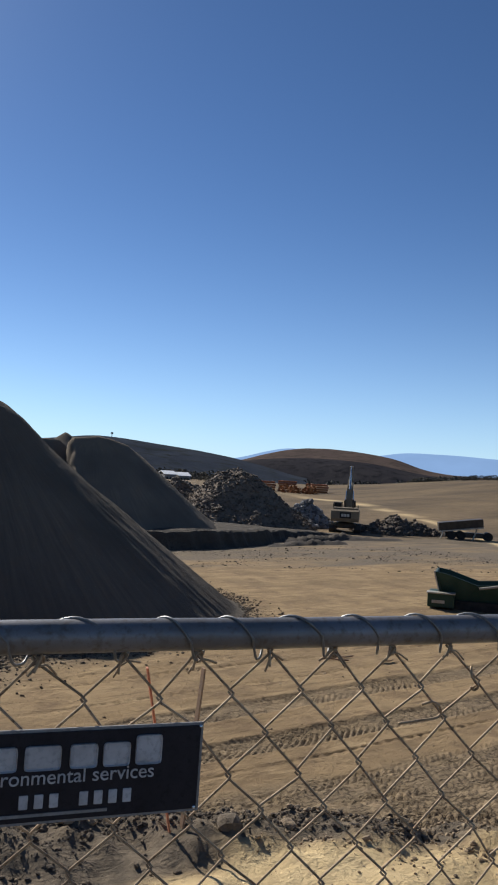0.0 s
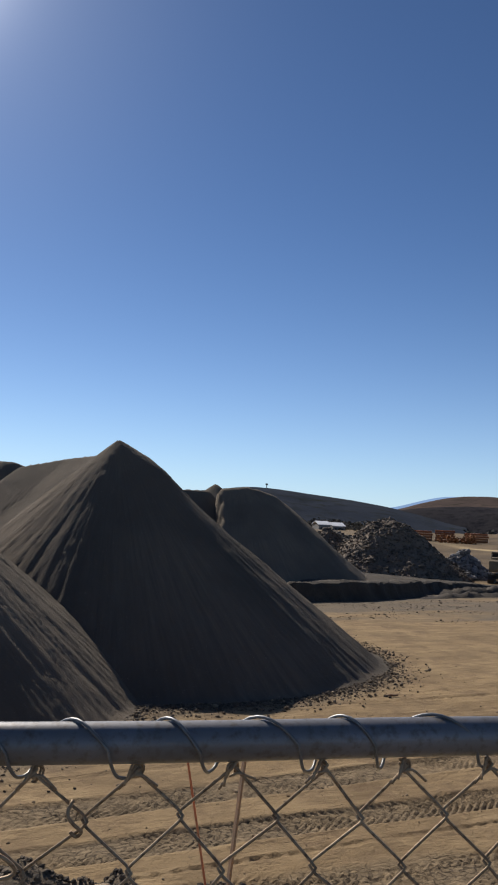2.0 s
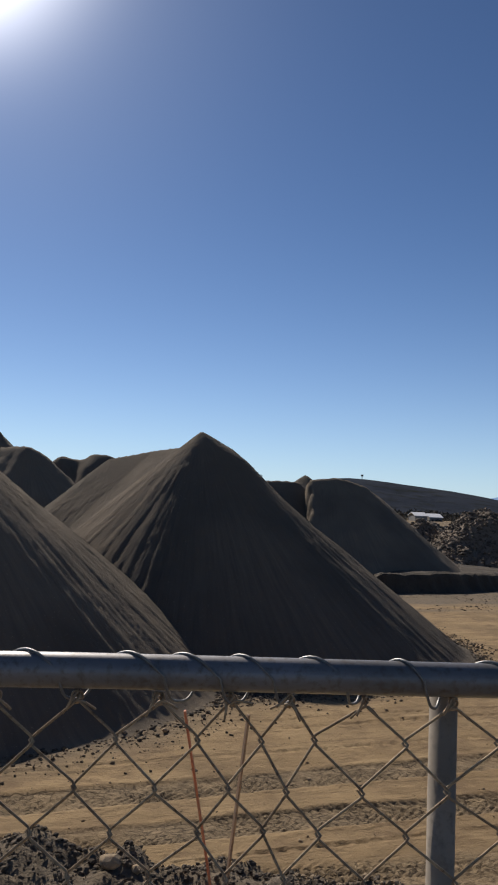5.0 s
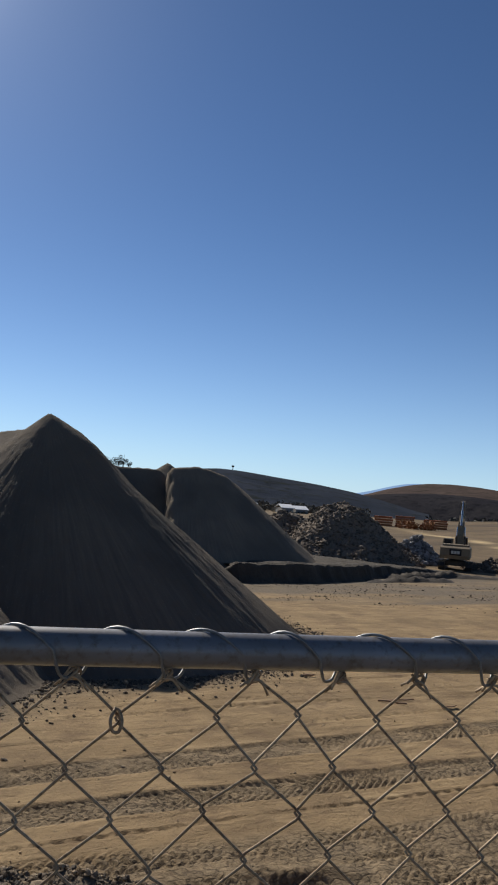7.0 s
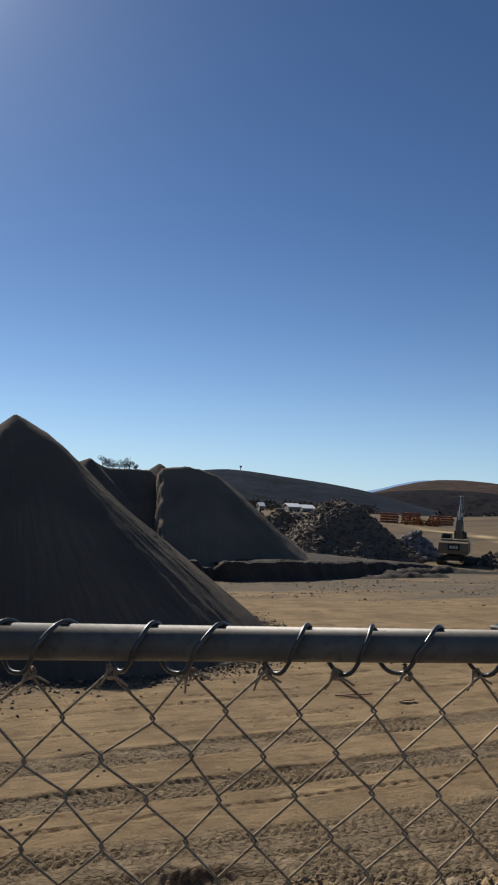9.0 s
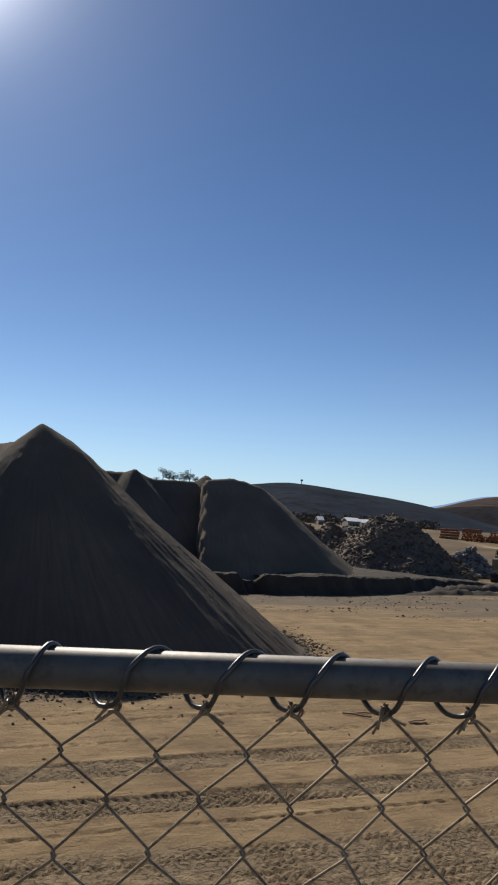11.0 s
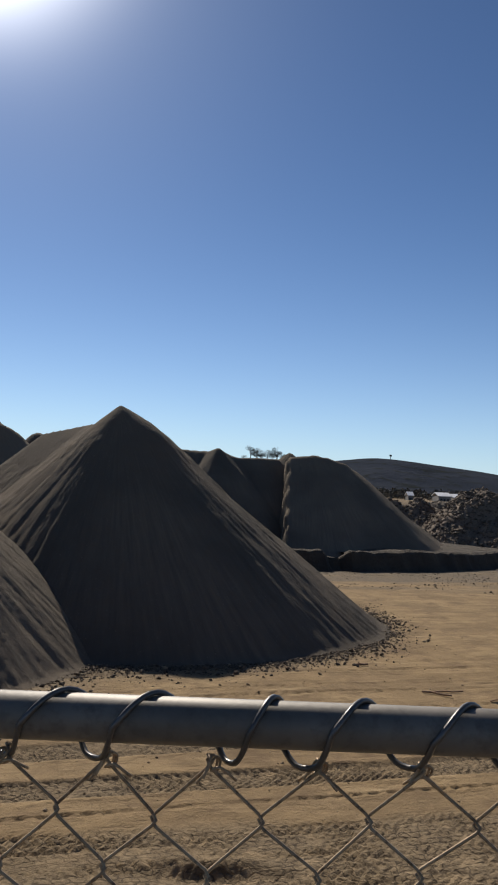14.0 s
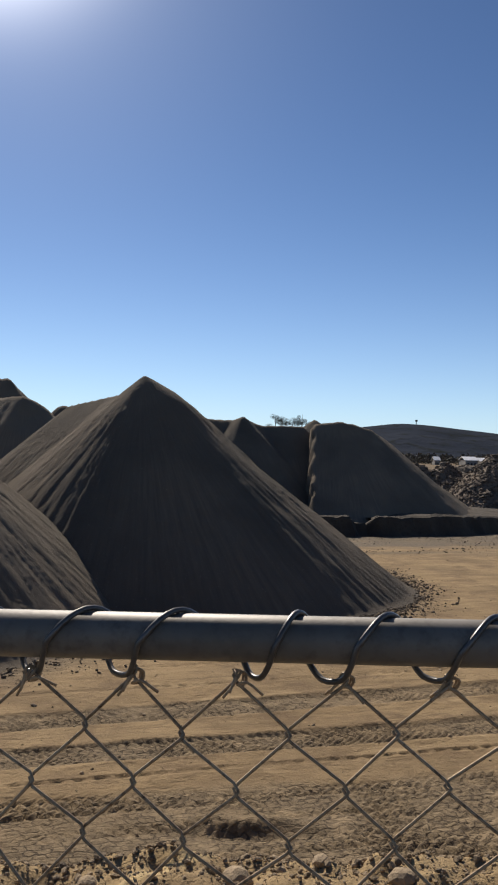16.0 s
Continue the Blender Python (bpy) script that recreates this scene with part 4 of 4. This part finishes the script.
woods("autumn_bushes", 24.5, 26.6, 203, 208, None, 14, 2.3, AUTUMN, "orange autumn bushes behind the stacks", 205)


# ---- excavator, seen from behind ----
def excavator(m):
    t = thing("excavator", m, "dusty yellow tracked excavator with its boom raised", "excavator")
    for s in (-1, 1):
        bm = bmesh.new()
        prism(bm, [(-2.2, 0.45), (-1.9, 0.08), (-1.6, 0.0), (1.6, 0.0), (1.9, 0.08), (2.2, 0.45), (1.9, 0.85), (-1.9, 0.85)], 0.62, pose(s * 1.35, 0, 0))
        tr = part("track", bm, DARKSTEEL, t)
        for k in range(14):
            bm = bmesh.new()
            box(bm, (0.64, 0.05, 0.07), pose(s * 1.35, -1.75 + k * 0.27, 0.88))
            part("shoe", bm, DARKSTEEL, tr)
        for k in range(5):
            bm = bmesh.new()
            rod(bm, (s * 1.02, -1.5 + k * 0.75, 0.42), (s * 1.69, -1.5 + k * 0.75, 0.42), 0.3, n=16)
            part("roller", bm, DARKSTEEL, tr)
    bm = bmesh.new()
    box(bm, (2.1, 2.6, 0.55), pose(0, 0, 0.75), 0.1)
    rod(bm, (0, 0, 0.9), (0, 0, 1.25), 0.75, n=24)
    part("undercarriage", bm, DARKSTEEL, t)
    bm = bmesh.new()
    box(bm, (2.9, 3.4, 1.15), pose(0, -0.2, 1.85), 0.12)
    box(bm, (2.7, 1.9, 0.4), pose(0, -1.0, 2.5), 0.12)
    house = part("house", bm, YELLOW, t)
    bm = bmesh.new()
    prism(bm, [(-2.75, 1.25), (-2.85, 1.6), (-2.8, 2.35), (-2.3, 2.5), (-1.85, 2.5), (-1.85, 1.2)], 2.95)
    cw = part("counterweight", bm, YELLOW, t)
    bm = bmesh.new()
    box(bm, (1.2, 0.04, 0.62), pose(0.05, -2.86, 1.93))
    part("decal_panel", bm, BLACK, cw, "black panel on the counterweight")
    for k in range(3):
        bm = bmesh.new()
        box(bm, (0.24, 0.03, 0.3), pose(-0.25 + k * 0.3, -2.89, 1.93), 0.01)
        part("decal", bm, DECAL, cw)
    bm = bmesh.new()
    box(bm, (0.95, 1.6, 1.55), pose(-0.95, 0.85, 2.45), 0.1)
    cab = part("cab", bm, YELLOW, t)
    for s, size, at in ((0, (0.75, 0.03, 0.7), (-0.95, 0.04, 2.75)), (1, (0.03, 1.2, 0.75), (-1.44, 0.9, 2.75))):
        bm = bmesh.new()
        box(bm, size, pose(*at))
        part("window", bm, BLACK, cab, "dark cab glass")
    bm = bmesh.new()
    rod(bm, (0.8, -1.2, 2.6), (0.8, -1.2, 3.15), 0.07, n=12)
    part("exhaust", bm, DARKSTEEL, house)
    for s in (-1, 1):
        bm = bmesh.new()
        tube(bm, [(s * 1.3, -1.9, 2.5), (s * 1.3, -1.9, 3.0), (s * 1.3, 0.4, 3.0), (s * 1.3, 0.4, 2.5)], 0.025, 6)
        part("handrail", bm, YELLOW, house)
    bm = bmesh.new()
    prism(bm, [(0.9, 2.0), (1.0, 3.6), (1.9, 5.0), (2.9, 5.7), (3.1, 5.45), (2.35, 4.6), (1.75, 3.2), (1.6, 1.8)], 0.62, pose(0.25, 0, 0))
    boom = part("boom", bm, YELLOW, t)
    bm = bmesh.new()
    prism(bm, [(2.75, 5.25), (2.95, 7.1), (3.2, 7.25), (3.4, 7.0), (3.5, 4.0), (3.25, 3.2), (3.0, 3.4)], 0.42, pose(0.25, 0, 0))
    arm = part("stick_arm", bm, YELLOW, t)
    for s in (-1, 1):
        bm = bmesh.new()
        rod(bm, (0.25 + s * 0.42, 1.5, 1.7), (0.25 + s * 0.42, 1.7, 3.5), 0.1, n=12)
        cyl = part("boom_cylinder", bm, DARKSTEEL, t)
        bm = bmesh.new()
        rod(bm, (0.25 + s * 0.42, 1.7, 3.5), (0.25 + s * 0.36, 1.9, 4.5), 0.06, n=10)
        part("rod", bm, CHROME, cyl)
    bm = bmesh.new()
    rod(bm, (0.25, 1.35, 4.6), (0.25, 2.3, 6.2), 0.11, n=12)
    cyl = part("stick_cylinder", bm, CHROME, t)
    bm = bmesh.new()
    rod(bm, (0.25, 2.3, 6.2), (0.25, 3.0, 7.2), 0.07, n=10)
    part("rod", bm, CHROME, cyl)
    bm = bmesh.new()
    prism(bm, [(2.9, 3.3), (3.6, 3.4), (4.1, 2.7), (3.9, 1.9), (3.2, 1.7), (3.0, 2.2), (3.4, 2.6)], 1.3, pose(0.25, 0, 0))
    part("bucket", bm, DARKSTEEL, t)


excavator(pose(44.75, 81.6, -0.93, 0, 0, -31))


# ---- green hopper machine on the pit floor ----
def hopper(m):
    t = thing("hopper_machine", m, "dark green tracked hopper with flared sides and worn edges", "machine")
    bm = bmesh.new()
    w = 0.06
    a = [(0.32, 0.65), (0.06, 1.60), (0.60, 1.52), (1.75, 1.16), (3.2, 1.3), (5.2, 1.5), (5.2, 0.55), (1.2, 0.35)]
    for y in (-0.75, 1.05):
        lo = [bm.verts.new((x, y + (0.25 if z < 0.8 else 0.0) * (1 if y < 0 else -1), z)) for x, z in a]
        hi = [bm.verts.new((v.co.x, v.co.y + w, v.co.z)) for v in lo]
        bm.faces.new(lo), bm.faces.new(hi[::-1])
        for i in range(len(a)):
            bm.faces.new((lo[i], lo[(i + 1) % len(a)], hi[(i + 1) % len(a)], hi[i]))
    box(bm, (0.08, 1.75, 1.0), pose(0.22, 0.15, 1.10, 0, -15, 0))
    box(bm, (4.4, 1.3, 0.08), pose(3.0, 0.15, 0.55))
    bmesh.ops.recalc_face_normals(bm, faces=bm.faces[:])
    hop = part("hopper", bm, GREEN, t)
    bm = bmesh.new()
    box(bm, (0.05, 0.07, 1.05), pose(0.17, -0.77, 1.11, 0, -15, 0), 0.01)
    part("rim", bm, WORN, hop, "worn bright rim")
    bm = bmesh.new()
    box(bm, (1.05, 1.5, 0.55), pose(0.35, -0.35, 0.50), 0.05)
    eng = part("engine_box", bm, GREEN, t)
    bm = bmesh.new()
    box(bm, (1.12, 0.5, 0.05), pose(0.35, -1.0, 0.80), 0.015)
    part("ledge", bm, WORN, eng, "pale worn ledge")
    bm = bmesh.new()
    box(bm, (0.5, 0.04, 0.12), pose(0.25, -1.11, 0.45), 0.01)
    part("vent", bm, WORN, eng)
    for s in (-0.6, 0.75):
        bm = bmesh.new()
        prism(bm, [(-2.0, 0.28), (-1.75, 0.02), (1.75, 0.02), (2.0, 0.28), (1.75, 0.5), (-1.75, 0.5)], 0.4, pose(2.6, s, 0, 0, 0, 90))
        part("track", bm, BLACK, t)
    for x in (0.15, 0.75):
        bm = bmesh.new()
        box(bm, (0.1, 0.1, 0.32), pose(x, -0.9, 0.14), 0.01)
        part("leg", bm, BLACK, t)
    bm = bmesh.new()
    box(bm, (0.75, 0.12, 0.06), pose(0.45, -0.95, 0.06), 0.01)
    part("foot", bm, WORN, t, "pale steel foot")
    bm = bmesh.new()
    tube(bm, [(1.8, -0.8, 1.05), (2.6, -0.85, 1.22), (4.6, -0.85, 1.75)], 0.05, 8)
    part("rail", bm, WORN, t, "pale worn rail")


gz = float(ground_height(np.array([20.5]), np.array([27.8]))[0])
hopper(pose(20.36, 29.36, gz - 0.15, 0, 0, -38))


# ---- dark tipping bed further back ----
def tipper(m):
    t = thing("conveyor_hopper", m, "dark tilted steel hopper bed on pale struts", "machine")
    bm = bmesh.new()
    prism(bm, [(-0.9, 0), (-1.1, 0.95), (1.1, 0.95), (0.9, 0)], 4.6, pose(2.6, 0, 1.05, 0, -8, 0))
    bed = part("bed", bm, DARKSTEEL, t)
    bm = bmesh.new()
    box(bm, (4.6, 0.1, 0.14), pose(2.6, -1.12, 1.1, 0, -8, 0), 0.02)
    part("side_rail", bm, WORN, bed, "pale worn side rail")
    for x in (0.9, 4.2):
        bm = bmesh.new()
        rod(bm, (x, -0.7, 1.2), (x - 0.45, -0.9, 0.0), 0.08, n=8)
        part("strut", bm, WORN, t)
    bm = bmesh.new()
    box(bm, (4.0, 1.4, 0.5), pose(3.0, 0.2, 0.5), 0.08)
    part("chassis", bm, DARKSTEEL, t)
    for x in (1.6, 2.6, 5.4):
        bm = bmesh.new()
        rod(bm, (x, -0.9, 0.45), (x, 0.9, 0.45), 0.45, n=20)
        part("wheel", bm, BLACK, t)


tipper(pose(52.9, 76.5, -0.92, 0, 0, -30))


# ---- marker stakes on the shoulder ----
def stake(base, top, mat, label):
    t = Vector(top) - Vector(base)
    bm = bmesh.new()
    m = Matrix.Translation(Vector(base) + t / 2) @ t.to_track_quat("Z", "Y").to_matrix().to_4x4()
    box(bm, (0.034, 0.011, t.length + 0.2), m, 0.002)
    tagged(part("marker_stake", bm, mat), label, "stake", "marker stakes")


STAKE_Z = 2.80
stake((1.47, 4.28, STAKE_Z), (1.262, 4.30, 3.87), ORANGE, "thin orange-painted wooden marker stake, leaning")
stake((1.455, 4.30, STAKE_Z), (1.556, 4.32, 3.85), LATH, "thin bare wooden lath stake, leaning")


# ---- chain-link fence ----
PITCH, HALF_ROW = 0.085, 0.045


def stretched(x):
    """Where a regular mesh column ends up: the wire was pulled tight unevenly near the first post."""
    return np.interp(x, [-9, 0.39, 0.56, 0.815, 1.155, 1.1975, 1.3675, 1.5375, 1.7075, 1.9625, 2.3875, 2.5575, 2.8975, 3.195, 3.2, 3.4, 3.6175, 3.7025, 3.8725, 4.0425, 4.2975, 5.02, 12],
                     [-8.991, 0.396, 0.557, 0.808, 1.131, 1.175, 1.293, 1.482, 1.650, 1.9206, 2.360, 2.5265, 2.8553, 3.13, 3.2, 3.385, 3.5836, 3.6732, 3.835, 4.000, 4.2407, 5.02, 12])


def chain_link(x0, x1, y, top, bottom, seed, rise=0.0):
    """Zigzag wires that hook into one another, row under row."""
    rng = np.random.default_rng(seed)
    rows = int((top - bottom) / HALF_ROW)
    cols = int((x1 - x0) / (PITCH / 2)) + 2
    node_x = np.array([[stretched(x0 + c * PITCH / 2) + rng.normal(0, 0.0028) for c in range(cols + 1)] for _ in range(rows + 1)])
    node_z = np.array([[top - r * HALF_ROW + rng.normal(0, 0.0022) for c in range(cols + 1)] for r in range(rows + 1)])
    bm = bmesh.new()
    for c in range(cols - 1):
        pts = []
        for r in range(rows + 1):
            k = c + (r + c) % 2
            s = 1 if (r + c) % 2 else -1
            x, z = node_x[r, k] + s * 0.0022, node_z[r, k]
            pts += [(x - s * 0.004, y + 0.0035, z + 0.0045), (x, y - s * 0.003, z), (x - s * 0.004, y - 0.0035, z - 0.0045)]
        tube(bm, [(u, v, w - rise * (x1 - u)) for u, v, w in pts], 0.00155, 5)
    return bm


def eased(points, n=4):
    """A smooth curve through points."""
    p = [Vector(q) for q in points]
    p = [p[0] * 2 - p[1]] + p + [p[-1] * 2 - p[-2]]
    out = []
    for a, b, c, d in zip(p, p[1:], p[2:], p[3:]):
        for i in range(n):
            t = i / n
            out.append(0.5 * ((2 * b) + (c - a) * t + (2 * a - 5 * b + 4 * c - d) * t * t + (3 * b - a - 3 * c + d) * t ** 3))
    return out + [p[-2]]


def tie_mesh(lean, turns, radius, r, tail, mat):
    """A wire wound once over the rail, hooked under it, with a loose tail."""
    bm = bmesh.new()
    pts = []
    for i in range(15):
        u = i / 14
        a = radians(-62 + 247 * turns * u)
        pts.append((lean * (u - 0.5), radius * math.cos(a), radius * math.sin(a)))
    s = 1 if lean > 0 else -1
    x = pts[-1][0]
    hook = [pts[-1], (x + s * 0.004, -radius * 0.72, -radius * 0.80), (x + s * 0.010, -radius * 0.25, -radius * 1.38), (x + s * (0.015 + tail * 0.3), radius * 0.35, -radius * 1.45),
            (x + s * (0.021 + tail * 0.4), radius * 0.95, -radius * 0.95), (x + s * (0.026 + tail * 0.5), radius * 1.05, -radius * 0.3)]
    pts = pts[:-1] + eased(hook, 3)
    tube(bm, pts, r, 6)
    me = bpy.data.meshes.new("tie_wire")
    bm.to_mesh(me)
    bm.free()
    me.polygons.foreach_set("use_smooth", [True] * len(me.polygons))
    me.materials.append(mat)
    return me


def knot_mesh(r):
    """The twisted wire ends under the rail."""
    bm = bmesh.new()
    tube(bm, eased([(-0.019, -0.003, -0.017), (-0.008, -0.005, -0.004), (0.001, 0.0, 0.007), (0.007, 0.005, 0.003), (0.004, 0.004, -0.006), (-0.004, -0.003, -0.005), (0.006, -0.005, -0.003), (0.022, -0.003, -0.016)], 3), r, 6)
    tube(bm, eased([(0.002, 0.004, -0.006), (0.004, 0.005, 0.005), (-0.003, -0.004, 0.009), (-0.007, -0.006, 0.001), (-0.013, -0.008, -0.012)], 3), r, 6)
    me = bpy.data.meshes.new("wire_knot")
    bm.to_mesh(me)
    bm.free()
    me.polygons.foreach_set("use_smooth", [True] * len(me.polygons))
    me.materials.append(WIRE)
    return me


def fence(label, x0, x1, y, rail_z, rail_r, posts, lean, tie_r, phase, seed, rise=0.0, mesh_rise=0.0, turn=0.0, sag=()):
    f = thing("chain_link_fence", Matrix.Translation((x0, y, 0)) @ Matrix.Rotation(turn, 4, "Z") @ Matrix.Translation((-x0, -y, 0)), label, "fence", "fence panels")
    rng = np.random.default_rng(seed)
    bm = bmesh.new()
    if sag:
        tube(bm, eased([(u, y, w) for u, w in sag], 6), rail_r, 28)
    else:
        pipe(bm, (x0, y, rail_z - rise * (x1 - x0)), (x1, y, rail_z), rail_r, 0.003, 28)
    part("top_rail", bm, STEEL if lean > 0 else DULL_STEEL, f, smooth=True)
    top = rail_z - rail_r - 0.010
    start = x0 + (phase - x0) % PITCH - PITCH
    part("chain_link_mesh", chain_link(start, x1, y - 0.002, top, SHOULDER + 0.06, seed, mesh_rise), WIRE, f, "brownish galvanised chain-link wire", smooth=True)
    for px, py, ptop, r, dx in posts:
        bm = bmesh.new()
        pipe(bm, (px + dx, py, SHOULDER - 0.3), (px, py, ptop), r, 0.003, 24)
        # the lit posts and the shaded one get different steel colours
        part("post", bm, POST if lean > 0 else DULL_STEEL, f, smooth=True)
    kinds = [tie_mesh(lean * k, t, rail_r + tie_r * 1.1, tie_r, tail, TIE if lean > 0 else BLACK_TIE) for k, t, tail in ((1, 1.0, 0.02), (0.75, 1.0, 0.012), (1.2, 1.0, 0.03))]
    knots = [knot_mesh(0.0015), knot_mesh(0.0017)]
    n = int((x1 - start) / PITCH)
    for i in range(n):
        x = float(stretched(start + i * PITCH))
        if x < x0 + 0.01 or x > x1 - 0.01:
            continue
        tie = new("tie_wire", kinds[int(rng.integers(3))])
        tie.parent = f
        height = float(np.interp(x, [u for u, w in sag], [w for u, w in sag])) if sag else rail_z - rise * (x1 - x)
        tie.matrix_basis = pose(x - 0.75 * lean + rng.normal(0, 0.006), y, height, rng.normal(0, 6), 0, rng.normal(0, 3))
        k = new("wire_knot", knots[int(rng.integers(2))])
        k.parent = f
        k.matrix_basis = pose(x, y - 0.002, top - 0.004 - mesh_rise * (x1 - x), rng.normal(0, 12), rng.normal(0, 14), rng.normal(0, 14)) @ Matrix.Diagonal((0.8, 0.8, 0.8, 1))
    return f


RAIL_A, RAIL_B = 4.843, 4.796
PANEL_A = fence("galvanised chain-link fence panel wired to a bright top rail", -1.2, 3.245, 0.852, RAIL_A + 0.006, 0.0175,
      [(1.437, 0.887, RAIL_A - 0.016, 0.0150, 0.006), (3.260, 0.870, 4.888, 0.0185, -0.03)], 0.075, 0.0016, 0.39, 301, 0.002,
      sag=((-1.2, 4.8435), (0.1, 4.8430), (0.4, 4.8413), (0.75, 4.8412), (1.05, 4.8440), (1.5, 4.8428), (2.1, 4.8415), (2.6, 4.8430), (3.245, 4.8475)))
fence("weathered chain-link fence panel with heavy black tie wire", 3.199, 9.0, 0.835, RAIL_B + 0.019, 0.0190,
      [(3.184, 0.838, 4.832, 0.0172, 0.0)], -0.062, 0.0026, 5.36, 302, 0.0057, 0.0057, -0.0457)
bm = bmesh.new()
pipe(bm, (2.94, 0.870, SHOULDER - 0.3), (3.074, 0.880, 4.881), 0.0195, 0.003, 28)
tagged(part("loose_post", bm, POST, smooth=True), "leaning hollow steel post behind the fence joint", "post")

for loop in ([(2.093, 0.846, 4.786), (2.089, 0.842, 4.778), (2.091, 0.840, 4.768), (2.097, 0.842, 4.766), (2.100, 0.844, 4.775), (2.097, 0.848, 4.784), (2.092, 0.846, 4.787)],
             [(0.600, 0.846, 4.752), (0.611, 0.841, 4.756), (0.621, 0.841, 4.751), (0.628, 0.846, 4.741), (0.622, 0.846, 4.735), (0.600, 0.846, 4.733), (0.568, 0.846, 4.731)],
             [(0.672, 0.848, 4.795), (0.668, 0.842, 4.786), (0.673, 0.841, 4.778), (0.680, 0.843, 4.771), (0.676, 0.846, 4.766), (0.671, 0.846, 4.770)]):
    bm = bmesh.new()
    tube(bm, eased(loop, 4), 0.0017, 6)
    part("loose_wire", bm, WIRE, PANEL_A, smooth=True)


# ---- company sign on the fence ----
def sign():
    t = thing("sign", pose(0.315, 0.834, 4.752, 0, 0.9, 0), "small black sign with white lettering wired to the fence", "sign")
    w, h = 0.300, 0.094
    bm = bmesh.new()
    box(bm, (w, 0.003, h), pose(-w / 2, 0, -h / 2), 0.0008)
    part("border", bm, SIGN_EDGE, t)
    bm = bmesh.new()
    box(bm, (w - 0.006, 0.003, h - 0.006), pose(-w / 2, -0.0012, -h / 2), 0.0008)
    part("panel", bm, SIGN_BLACK, t)
    # the company's mark: plain rounded white shapes
    for k, (x, cw) in enumerate(((-0.250, 0.026), (-0.228, 0.008), (-0.206, 0.024), (-0.169, 0.036), (-0.128, 0.028), (-0.094, 0.028), (-0.060, 0.028))):
        bm = bmesh.new()
        tall = 0.030 if k in (0, 6) else 0.024
        box(bm, (cw, 0.002, tall), pose(x, -0.0030, -0.040 + tall / 2), 0.004 if cw > 0.01 else 0.002)
        part("mark", bm, SIGN_WHITE, t)
    # a row of plain bars where a number stands
    for k in range(12):
        if k in (3, 7):
            continue
        bm = bmesh.new()
        box(bm, (0.009, 0.002, 0.014), pose(-0.245 + k * 0.0150, -0.0030, -0.071), 0.001)
        part("bar", bm, SIGN_WHITE, t)
    bm = bmesh.new()
    box(bm, (0.14, 0.002, 0.003), pose(-0.17, -0.0030, -0.084))
    part("bar", bm, SIGN_EDGE, t)
    font = bpy.data.curves.new("lettering", "FONT")
    font.body, font.size, font.extrude, font.align_x = "environmental services", 0.0205, 0.0006, "RIGHT"
    font.materials.append(SIGN_WHITE)
    tmp = new("lettering_source", font)
    dg = bpy.context.evaluated_depsgraph_get()
    me = bpy.data.meshes.new_from_object(tmp.evaluated_get(dg))
    bpy.data.objects.remove(tmp)
    ob = new("lettering", me)
    ob.parent = t
    ob.matrix_basis = pose(-0.052, -0.0032, -0.054, 90, 0, 0)
    for x, z in ((-0.004, -0.004), (-0.006, -0.089), (-0.296, -0.004)):
        bm = bmesh.new()
        bmesh.ops.create_uvsphere(bm, u_segments=8, v_segments=6, radius=0.0022, matrix=pose(x, -0.003, z))
        part("rivet", bm, CHROME, t)


sign()
